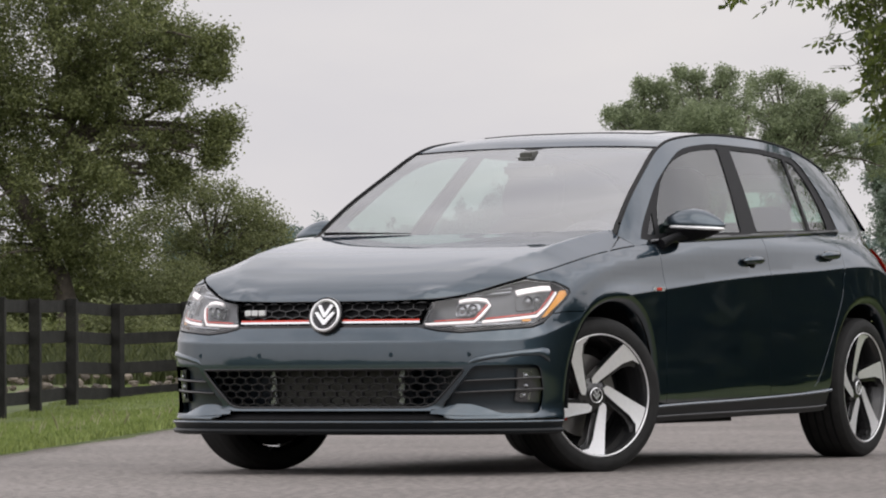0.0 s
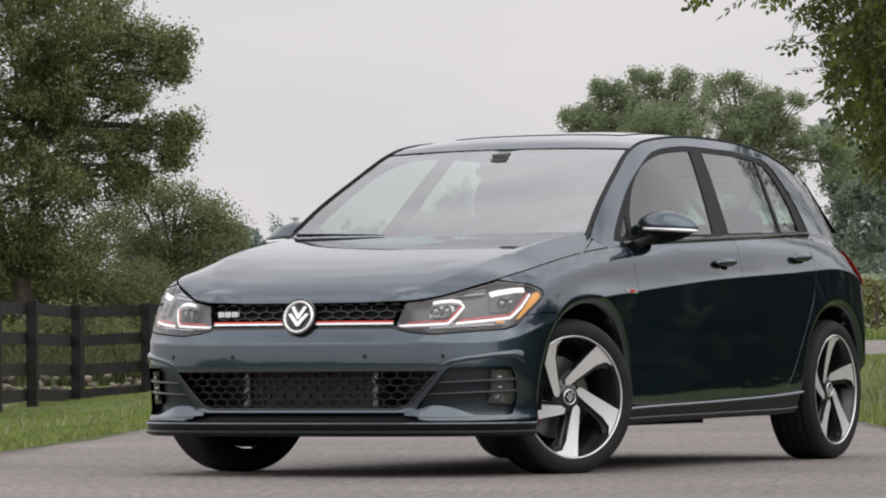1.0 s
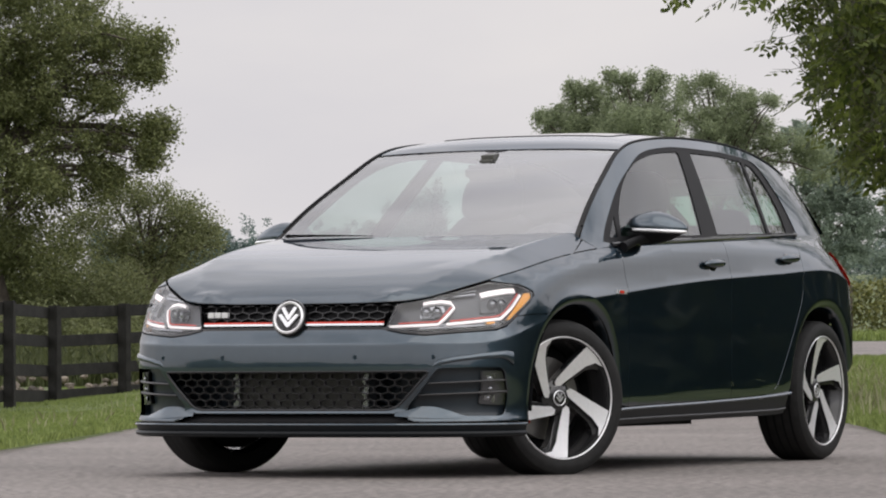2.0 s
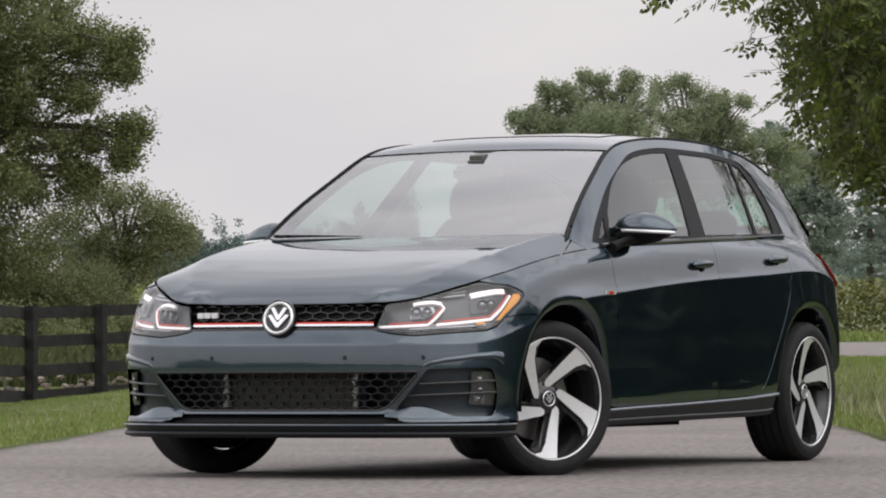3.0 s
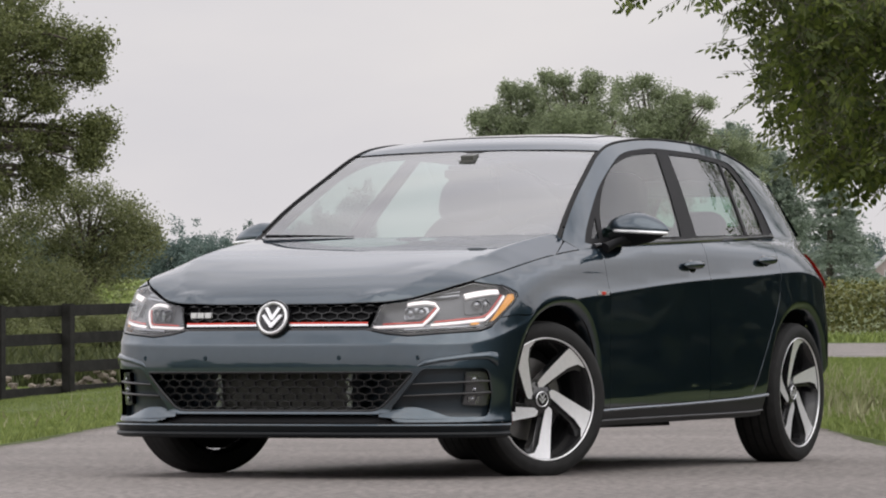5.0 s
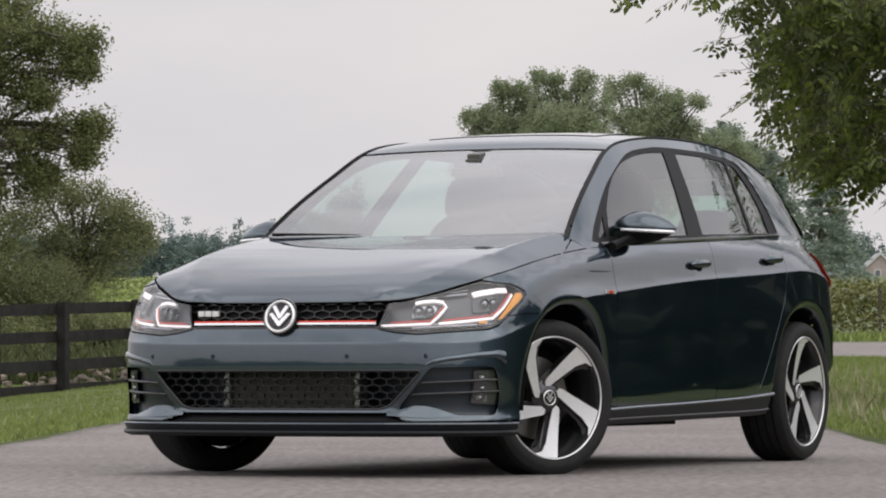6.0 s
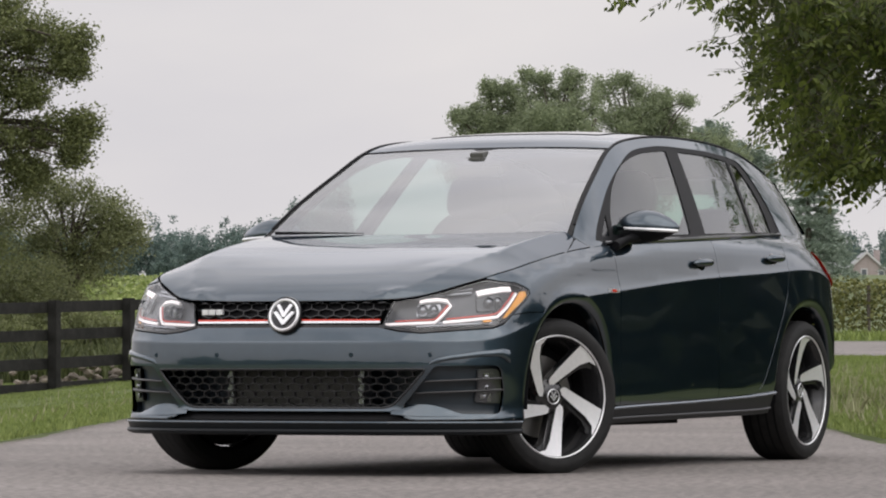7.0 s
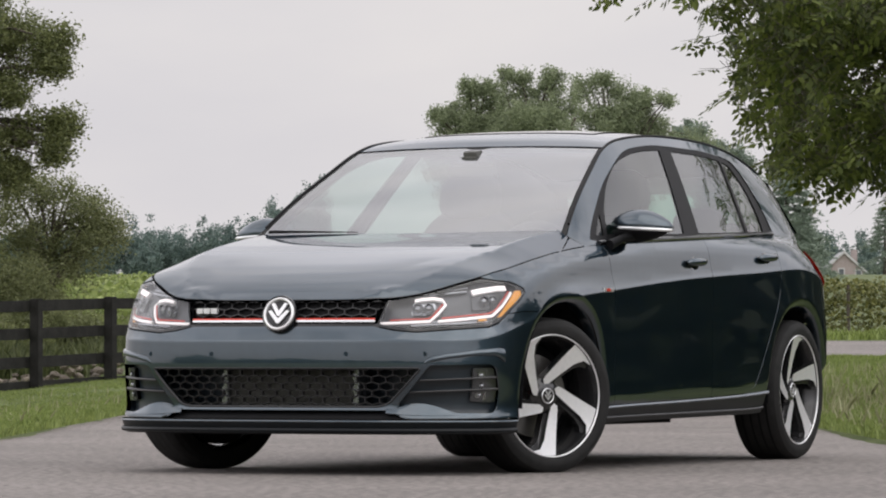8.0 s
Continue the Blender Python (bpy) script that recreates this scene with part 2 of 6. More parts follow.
def ring(s, z):
    """A point of the painted body: arc length s round from the nose (left side positive), height z."""
    s, z = np.atleast_1d(np.asarray(s, float)), np.atleast_1d(np.asarray(z, float))
    a = np.abs(s)
    Z = np.stack([f(a) for f in _zl], 1)
    D = np.stack([f(a) for f in _dl], 1)
    d = pchip_rows(Z, D, z)
    px, py = np.interp(a, ARC, PLAN[:, 0]), np.interp(a, ARC, PLAN[:, 1])
    nx, ny = np.interp(a, ARC, NORMAL[:, 0]), np.interp(a, ARC, NORMAL[:, 1])
    sg = np.where(s < 0, -1.0, 1.0)
    return np.stack([px - nx * d, (py - ny * d) * sg, z], 1)


# Line of the windscreen edge and roof rail, and the belt under the side windows.
RAIL = smooth_path([(-0.33, 0.722, 0.965), (-0.56, 0.675, 1.116), (-0.82, 0.626, 1.254), (-1.04, 0.590, 1.359), (-1.26, 0.578, 1.408),
                    (-1.64, 0.578, 1.435), (-2.13, 0.578, 1.430), (-2.5, 0.570, 1.400), (-2.8, 0.556, 1.350), (-3.05, 0.545, 1.285), (-3.35, 0.53, 1.19)])
rail_y, rail_z = (lambda x: np.interp(-x, -RAIL[:, 0], RAIL[:, 1])), (lambda x: np.interp(-x, -RAIL[:, 0], RAIL[:, 2]))
_sb = np.linspace(0.5, S(-2.63) + 0.72, 320)
BELT = ring(_sb, top_z(_sb))
belt_y, belt_z = (lambda x: np.interp(-x, -BELT[:, 0], BELT[:, 1])), (lambda x: np.interp(-x, -BELT[:, 0], BELT[:, 2]))


def cab(x, z, side=1):
    """Side of the cabin between belt and roof rail."""
    x, z = np.atleast_1d(np.asarray(x, float)), np.atleast_1d(np.asarray(z, float))
    zb, yb, zr, yr = belt_z(x), belt_y(x), rail_z(x), rail_y(x)
    u = np.clip((z - zb) / np.maximum(zr - zb, 0.02), -0.2, 1.15)
    return np.stack([x, side * (yb + (yr - yb) * (0.86 * u + 0.14 * u * u)), z], 1)


hood_mid = pchip((-0.45, -0.30, -0.1, 0.1, 0.4, 0.6, 0.70, 0.76, 0.795, 0.81), (1.014, 0.985, 0.957, 0.925, 0.860, 0.804, 0.763, 0.730, 0.706, 0.690))
_sh = np.linspace(0, S(-0.6), 400)
EDGE = ring(_sh, top_z(_sh))
_fore = int(np.argmax(EDGE[:, 1] > 0.62))


# The bonnet's side creases, from the nose back.
CREASE_X = (-0.70, -0.60, -0.50, -0.40, -0.30, -0.20, -0.10, 0.0, 0.10, 0.20, 0.30, 0.42)
CREASE_Y = (0.500, 0.545, 0.590, 0.620, 0.650, 0.680, 0.705, 0.730, 0.748, 0.756, 0.745, 0.740)
CREASE_Z = (0.748, 0.792, 0.830, 0.858, 0.884, 0.906, 0.926, 0.942, 0.957, 0.970, 0.983, 0.998)


def hood(x, y):
    x, y = np.atleast_1d(np.asarray(x, float)), np.atleast_1d(np.asarray(y, float))
    ye, ze, zc = np.interp(-x, -EDGE[:, 0], EDGE[:, 1]), np.interp(-x, -EDGE[:, 0], EDGE[:, 2]), hood_mid(x)
    yk = np.minimum(np.interp(-x, CREASE_X, CREASE_Y), 0.84 * ye)
    zk = np.minimum(np.interp(-x, CREASE_X, CREASE_Z), zc + 0.02)
    flat = zc + (zk - zc) * (np.abs(y) / yk) ** 2
    t = np.clip((np.abs(y) - yk) / np.maximum(ye - yk, 0.012), -1, 1.3)
    steep = zk + (ze - zk) * (0.95 * t + 0.05 * t * t)
    blend = np.clip((np.abs(y) - yk + 0.009) / 0.018, 0, 1)
    blend = blend * blend * (3 - 2 * blend)
    z_side = flat * (1 - blend) + steep * blend
    a = np.abs(y)
    lip = np.interp(a, EDGE[:_fore, 1], EDGE[:_fore, 0])
    nose = np.interp(a, EDGE[:_fore, 1], EDGE[:_fore, 2]) + hood_mid(0.81 - np.maximum(lip - x, 0)) - 0.690
    t = np.clip((a - 0.26) / 0.30, 0, 1)
    t = np.maximum(t * t * (3 - 2 * t), np.clip((0.62 - x) / 0.25, 0, 1))
    return np.stack([x, y, nose + (z_side - nose) * t], 1)


roof_mid = pchip((-3.3, -3.05, -2.8, -2.5, -2.1, -1.64, -1.3, -1.15, -1.05), (1.25, 1.315, 1.376, 1.428, 1.458, 1.465, 1.443, 1.413, 1.376))


def roof(x, y):
    x, y = np.atleast_1d(np.asarray(x, float)), np.atleast_1d(np.asarray(y, float))
    w = np.abs(y) / rail_y(x)
    return np.stack([x, y, rail_z(x) + (roof_mid(x) - rail_z(x)) * (1 - w ** 2.6)], 1)


def screen(a, b):
    """Windscreen: a from cowl to roof, b across from -1 to 1."""
    a, b = np.atleast_1d(np.asarray(a, float)), np.atleast_1d(np.asarray(b, float))
    x = -0.33 - 0.71 * a
    yr, zr = rail_y(x), rail_z(x)
    cx, cz = -0.275 - 0.778 * a, 0.962 + 0.414 * a + 0.06 * a * (1 - a)
    return np.stack([cx + (x - cx) * b * b, yr * b, cz + (zr - cz) * b * b], 1)


# ---- mesh helpers ----
from mathutils.geometry import delaunay_2d_cdt


def mesh_of(name, verts, faces, mat, normals=None, smooth=True):
    me = bpy.data.meshes.new(name)
    me.from_pydata([tuple(map(float, v)) for v in verts], [], [tuple(map(int, f)) for f in faces])
    me.materials.append(mat)
    me.polygons.foreach_set("use_smooth", [smooth] * len(me.polygons))
    if normals is not None:
        me.normals_split_custom_set_from_vertices([tuple(map(float, v)) for v in normals])
    return me


def add(name, me, parent, label="", m=None):
    ob = new(name, me)
    ob.parent = parent
    if m is not None:
        ob.matrix_basis = m
    return tagged(ob, label)


def part(name, bm, mat, parent, label="", smooth=False, m=None):
    me = bpy.data.meshes.new(name)
    bm.to_mesh(me)
    bm.free()
    me.materials.append(mat)
    if smooth:
        me.polygons.foreach_set("use_smooth", [True] * len(me.polygons))
        me.set_sharp_from_angle(angle=radians(38))
    return add(name, me, parent, label, m)


def dense(poly, step=0.02, closed=True):
    out = []
    pts = list(poly) + ([poly[0]] if closed else [])
    for a, b in zip(pts, pts[1:]):
        k = max(1, int(math.dist(a, b) / step))
        out += [(a[0] + (b[0] - a[0]) * i / k, a[1] + (b[1] - a[1]) * i / k) for i in range(k)]
    return out if closed else out + [tuple(pts[-1])]


def rounded(poly, r=0.012, n=4):
    """Corners of a polygon turned into small arcs."""
    out = []
    for i, p in enumerate(poly):
        a, b, c = (np.array(poly[(i + k) % len(poly)], float) for k in (-1, 0, 1))
        ra, rc = min(r, np.linalg.norm(a - b) * 0.45), min(r, np.linalg.norm(c - b) * 0.45)
        p0, p2 = b + (a - b) / np.linalg.norm(a - b) * ra, b + (c - b) / np.linalg.norm(c - b) * rc
        for k in range(n + 1):
            t = k / n
            out.append(tuple(p0 * (1 - t) ** 2 + 2 * b * t * (1 - t) + p2 * t * t))
    return out


def inside(pts, poly):
    pts, poly = np.asarray(pts, float), np.asarray(poly, float)
    odd = np.zeros(len(pts), bool)
    for (x0, y0), (x1, y1) in zip(poly, np.roll(poly, -1, 0)):
        cross = (y0 > pts[:, 1]) != (y1 > pts[:, 1])
        odd ^= cross & (pts[:, 0] < (x1 - x0) * (pts[:, 1] - y0) / (y1 - y0 + 1e-12) + x0)
    return odd


def fill(loops, h, rows=None):
    """Triangles inside the first loop and outside the others."""
    edge = np.concatenate([np.array(l, float) for l in loops])
    links, start = [], 0
    for l in loops:
        links += [(start + i, start + (i + 1) % len(l)) for i in range(len(l))]
        start += len(l)
    lo, hi = edge.min(0), edge.max(0)
    g = np.stack(np.meshgrid(np.arange(lo[0] + h / 2, hi[0], h), np.arange(lo[1] + h / 2, hi[1], h)), -1).reshape(-1, 2)
    keep = inside(g, loops[0])
    for l in loops[1:]:
        keep &= ~inside(g, l)
    g = g[keep]
    if len(g):
        g = g[np.array([np.min(np.hypot(*(edge - p).T)) for p in g]) > h * 0.45]
    if rows is not None and len(rows):
        rows = rows[inside(rows, loops[0])]
        for l in loops[1:]:
            rows = rows[~inside(rows, l)]
        if len(rows):
            rows = rows[np.array([np.min(np.hypot(*(edge - p).T)) for p in rows]) > 0.006]
            g = g[np.array([np.min(np.abs(rows[:, 1] - p[1]) + 10 * (np.abs(rows[:, 0] - p[0]) > 0.02)) for p in g]) > 0.008] if len(g) else g
            g = np.concatenate([g, rows])
    pts = np.concatenate([edge, g]) if len(g) else edge
    v, _, f, *_ = delaunay_2d_cdt([Vector(p) for p in pts], links, [], 0, 1e-7)
    v = np.array([tuple(p) for p in v])
    f = np.array([t for t in f if len(t) == 3])
    mid = v[f].mean(1)
    ok = inside(mid, loops[0])
    for l in loops[1:]:
        ok &= ~inside(mid, l)
    return v, f[ok]


def skin(name, loops, surface, mat, parent, label="", h=0.03, depth=0.012, lift=0.0, step=0.018):
    """A panel cut out of a curved surface, with its edges turned in. loops: outline, then holes."""
    loops = [dense(l, step) for l in loops]
    rows = None
    if surface is ring:
        lo, hi = min(p[0] for p in loops[0]), max(p[0] for p in loops[0])
        ss = np.arange(lo, hi, 0.011)
        rows = np.concatenate([np.stack([ss, _zl[k](np.abs(ss)) + dz], 1) for k, dz in ((4, 0.0), (5, -0.006), (5, 0.0), (5, 0.006), (6, 0.0))])
    uv, tri = fill(loops, h, rows)
    e, w = 0.016, 0.004
    p = surface(uv[:, 0], uv[:, 1])
    n = np.cross(surface(uv[:, 0] + e, uv[:, 1]) - surface(uv[:, 0] - e, uv[:, 1]), surface(uv[:, 0], uv[:, 1] + w) - surface(uv[:, 0], uv[:, 1] - w))
    n /= np.linalg.norm(n, axis=1)[:, None] + 1e-12
    core = np.stack([np.clip(p[:, 0], -2.6, 0.2), 0 * p[:, 1], np.full(len(p), 0.6)], 1)
    if np.median((n * (p - core)).sum(1)) < 0:
        n = -n
    p = p + n * lift
    a, b, c = p[tri[:, 0]], p[tri[:, 1]], p[tri[:, 2]]
    turn = (np.cross(b - a, c - a) * n[tri].mean(1)).sum(1) < 0
    tri[turn] = tri[turn][:, ::-1]
    verts, norms, faces = [p], [n], [tuple(t) for t in tri]
    if depth:
        side = {}
        for t in tri:
            for i in range(3):
                k = (t[i], t[(i + 1) % 3])
                side[k] = side.get(k, 0) + 1
        open_edges = [k for k in side if (k[1], k[0]) not in side]
        base = len(p)
        for i, j in open_edges:
            q = np.array([p[i], p[j], p[j] - n[j] * depth, p[i] - n[i] * depth])
            w = np.cross(q[1] - q[0], q[3] - q[0])
            w = -w / (np.linalg.norm(w) + 1e-12)
            # a slightly rounded rim
            verts.append(q)
            norms.append(np.array([n[i] * 0.6 - w * 0.8, n[j] * 0.6 - w * 0.8, -w, -w]))
            faces.append((base + 1, base, base + 3, base + 2))
            base += 4
    norms = np.concatenate(norms)
    norms /= np.linalg.norm(norms, axis=1)[:, None] + 1e-12
    return add(name, mesh_of(name, np.concatenate(verts), faces, mat, norms), parent, label)


def box(bm, lo, hi, bevel=0.0):
    got = bmesh.ops.create_cube(bm, size=1, matrix=Matrix.LocRotScale([(a + b) / 2 for a, b in zip(lo, hi)], None, [b - a for a, b in zip(lo, hi)]))
    if bevel:
        bmesh.ops.bevel(bm, geom=list({e for v in got["verts"] for e in v.link_edges}), offset=bevel, segments=2, affect="EDGES")


def lathe(profile, n=64, axis="y"):
    """Verts and faces of a profile (radius, along) turned round the y axis."""
    v, f, k = [], [], len(profile)
    for i in range(n):
        a = 2 * math.pi * i / n
        v += [(r * math.cos(a), y, r * math.sin(a)) for r, y in profile]
    for i in range(n):
        for j in range(k - 1):
            f.append((i * k + j, i * k + j + 1, (i + 1) % n * k + j + 1, (i + 1) % n * k + j))
    return v, f


def tube(path, r, n=8):
    """A round bar along a path of points."""
    path = [np.array(p, float) for p in path]
    v, f = [], []
    for i, p in enumerate(path):
        d = path[min(i + 1, len(path) - 1)] - path[max(i - 1, 0)]
        d /= np.linalg.norm(d) + 1e-12
        u = np.cross(d, (0, 0, 1) if abs(d[2]) < 0.9 else (1, 0, 0))
        u /= np.linalg.norm(u)
        w = np.cross(d, u)
        rr = r[i] if isinstance(r, (list, tuple, np.ndarray)) else r
        v += [p + rr * (u * math.cos(2 * math.pi * k / n) + w * math.sin(2 * math.pi * k / n)) for k in range(n)]
    for i in range(len(path) - 1):
        f += [(i * n + k, i * n + (k + 1) % n, (i + 1) * n + (k + 1) % n, (i + 1) * n + k) for k in range(n)]
    f += [tuple(range(n))[::-1], tuple(range(len(v) - n, len(v)))]
    return v, f


def slab(poly, thick, place):
    """A flat polygon given thickness, laid out by place(u, v, w)."""
    k = len(poly)
    v = [place(a, b, 0) for a, b in poly] + [place(a, b, -thick) for a, b in poly]
    f = [tuple(range(k)), tuple(range(2 * k - 1, k - 1, -1))] + [(i, k + i, k + (i + 1) % k, (i + 1) % k) for i in range(k)]
    return v, f


def solid(name, vf, mat, parent, label="", smooth=False, m=None, angle=38):
    me = mesh_of(name, vf[0], vf[1], mat, smooth=smooth)
    bm = bmesh.new()
    bm.from_mesh(me)
    bmesh.ops.recalc_face_normals(bm, faces=bm.faces)
    bm.to_mesh(me)
    bm.free()
    if smooth:
        me.set_sharp_from_angle(angle=radians(angle))
    return add(name, me, parent, label, m)


def join(*pieces):
    v, f = [], []
    for a, b in pieces:
        f += [tuple(i + len(v) for i in t) for t in b]
        v += list(a)
    return v, f


# ---- the car ----
car = tagged(new("hatchback_car"), "dark blue-grey five-door hatchback parked on the asphalt", "car")


def left(poly):
    return [(s, z) for s, z in poly]


def right(poly):
    return [(-s, z) for s, z in poly]


def line(a, b, n=12):
    return [(a[0] + (b[0] - a[0]) * i / n, a[1] + (b[1] - a[1]) * i / n) for i in range(n + 1)]


def level(k, s0, s1, dz=0.0, n=40):
    """A stretch of one of the body's lines as an outline."""
    ss = np.linspace(s0, s1, n)
    return [(float(s), float(z) + dz) for s, z in zip(ss, _zl[k](np.abs(ss)))]


open_f = [tuple(p) for p in OUT_F]
open_r = [tuple(p) for p in OUT_R]
above = lambda run, z0: [p for p in run if p[1] >= z0]

LAMP_TOP = level(-1, 0.455, 0.925, -0.006, 24)
LAMP = [(0.420, 0.589), (0.445, 0.652)] + LAMP_TOP + [(0.99, 0.769), (1.058, 0.763), (1.134, 0.735), (1.137, 0.722), (1.098, 0.697), (1.014, 0.648), (0.945, 0.603), (0.886, 0.586), (0.711, 0.575), (0.584, 0.566), (0.495, 0.574)]
LAMP = rounded(LAMP, 0.012, 3)
GRILLE = [(-0.405, 0.593), (0.405, 0.593), (0.428, 0.655), (0.442, 0.683), (-0.442, 0.683), (-0.428, 0.655)]
LOWER = rounded([(-0.606, 0.422), (0.606, 0.422), (0.535, 0.345), (0.470, 0.281), (0.43, 0.269), (-0.43, 0.269), (-0.470, 0.281), (-0.535, 0.345)], 0.02)
FOG = rounded([(0.640, 0.434), (0.895, 0.438), (0.922, 0.425), (0.942, 0.33), (0.930, 0.262), (0.905, 0.245), (0.60, 0.246), (0.535, 0.254), (0.505, 0.276), (0.572, 0.350)], 0.018)
SPLIT = [(1.010, 0.636), (1.12, 0.645), (ARCH_F - 0.285, 0.645)]

# front bumper
half = [p for p in open_f if p[0] < ARCH_F - 0.25 and p[1] > 0.228]
right_edge = [(0.0, 0.257), (0.47, 0.257), (0.53, 0.234)] + level(1, 0.56, half[0][0], 0.004, 30)
top = [(0.0, 0.586), (0.405, 0.586), (0.492, 0.568), (0.584, 0.560), (0.711, 0.569), (0.890, 0.580), (0.952, 0.598)] + SPLIT
bump_l = right_edge + half + [p for p in reversed(top) if p[0] < half[-1][0] + 1e-3 or p[1] != 0.645][0:]
outline = bump_l[:-1] + [(0.0, 0.586)]
outline = outline[:-1] + [(-s, z) for s, z in reversed(outline)][0:]
skin("front_bumper", [outline, LOWER, FOG, right(FOG)], ring, PAINT, car, h=0.022, depth=0.018)

# splitter under the bumper
lip_end = half[0][0] - 0.012
lip = level(0, -lip_end, lip_end, 0, 80) + level(1, lip_end, -lip_end, -0.002, 80)
skin("front_splitter", [lip], ring, SPLITTER, car, "satin dark grey front splitter", h=0.016, depth=0.05, lift=0.010)
edge_path = [ring(s, z)[0] + 0 for s, z in level(1, -lip_end, lip_end, -0.010, 90)]
lip_path = [ring(s, z)[0] * np.array([1.016, 1.016, 1]) for s, z in level(0, -lip_end, lip_end, 0.012, 90)]
solid("splitter_lip", tube(lip_path, 0.011, 8), SPLITTER, car, smooth=True)
solid("splitter_bead", tube([p * np.array([1.012, 1.012, 1]) for p in edge_path], 0.005, 6), PAINT, car, smooth=True)

# lower air intake: frame, honeycomb and the cooler behind it


def honeycomb(loop, cw, ch, bar, inset, surface=ring, out=()):
    """Bars of a stretched honeycomb inside an outline on the body."""
    lo, hi = np.min(loop, 0), np.max(loop, 0)
    segs = set()
    for r in range(-1, int((hi[1] - lo[1]) / (ch * 0.75)) + 2):
        for c in range(-1, int((hi[0] - lo[0]) / cw) + 2):
            cx, cy = lo[0] + (c + 0.5 * (r % 2)) * cw, lo[1] + r * ch * 0.75
            ring6 = [(cx, cy + ch / 2), (cx + cw / 2, cy + ch / 4), (cx + cw / 2, cy - ch / 4), (cx, cy - ch / 2), (cx - cw / 2, cy - ch / 4), (cx - cw / 2, cy + ch / 4)]
            for a, b in zip(ring6, ring6[1:] + ring6[:1]):
                a, b = (round(a[0], 4), round(a[1], 4)), (round(b[0], 4), round(b[1], 4))
                segs.add((min(a, b), max(a, b)))
    v, f = [], []
    for a, b in sorted(segs):
        m = np.array([[(a[0] + b[0]) / 2, (a[1] + b[1]) / 2]])
        if not inside(m, loop)[0]:
            continue
        d = np.array(b) - a
        side = np.array([-d[1], d[0]]) / (np.linalg.norm(d) + 1e-9) * bar
        q = np.array([a + side, b + side, b - side, a - side])
        p = surface(q[:, 0], q[:, 1]) - np.array([inset, 0, 0])
        k = len(v)
        v += list(p) + list(p - np.array([0.02, 0, 0]))
        f += [tuple(k + i for i in t) for t in ((0, 1, 2, 3), (4, 5, 1, 0), (3, 2, 6, 7))]
    return v, f


solid("lower_grille", honeycomb(LOWER, 0.060, 0.036, 0.0018, 0.022), HONEYCOMB, car, "black honeycomb lower grille")
frame_pts = [ring(s, z)[0] - np.array([0.004, 0, 0]) for s, z in dense(LOWER, 0.02)]
solid("grille_frame", tube(frame_pts + frame_pts[:1], 0.006, 6), TRIM, car, smooth=True)
bm = bmesh.new()
box(bm, (0.64, -0.285, 0.25), (0.70, 0.285, 0.44))
cooler = part("cooler", bm, FIN, car, "grey finned cooler behind the grille")
bm = bmesh.new()
box(bm, (0.70, -0.28, -0.0022), (0.716, 0.28, 0.0022))
fin = part("cooler_fin", bm, FIN, cooler, m=pose(0, 0, 0.258))
for k in range(1, 20):
    add("cooler_fin", fin.data, cooler, m=pose(0, 0, 0.258 + k * 0.0093))
for y in (-0.292, 0.292):
    bm = bmesh.new()
    box(bm, (0.66, y - 0.010, 0.25), (0.74, y + 0.010, 0.44), 0.004)
    for k in range(3):
        box(bm, (0.735, y - 0.013, 0.275 + k * 0.05), (0.748, y + 0.013, 0.300 + k * 0.05), 0.003)
    part("cooler_post", bm, REFLECTOR, car)
bm = bmesh.new()
box(bm, (0.40, -0.80, 0.20), (0.56, 0.80, 0.70), 0.01)
part("front_bulkhead", bm, RECESS, car, "black inner panel behind the grilles")
lower_slot = level(1, -0.60, 0.60, -0.004, 40) + [(0.60, 0.262), (-0.60, 0.262)]
skin("lower_slot", [lower_slot], lambda s, z: ring(s, z) - np.array([0.03, 0, 0]), BLACK, car, h=0.02, depth=0)
solid("slot_ledge", tube([ring(s, 0.258)[0] - np.array([0.006, 0, 0]) for s in np.linspace(-0.47, 0.47, 30)], 0.006, 6), PAINT, car, smooth=True)

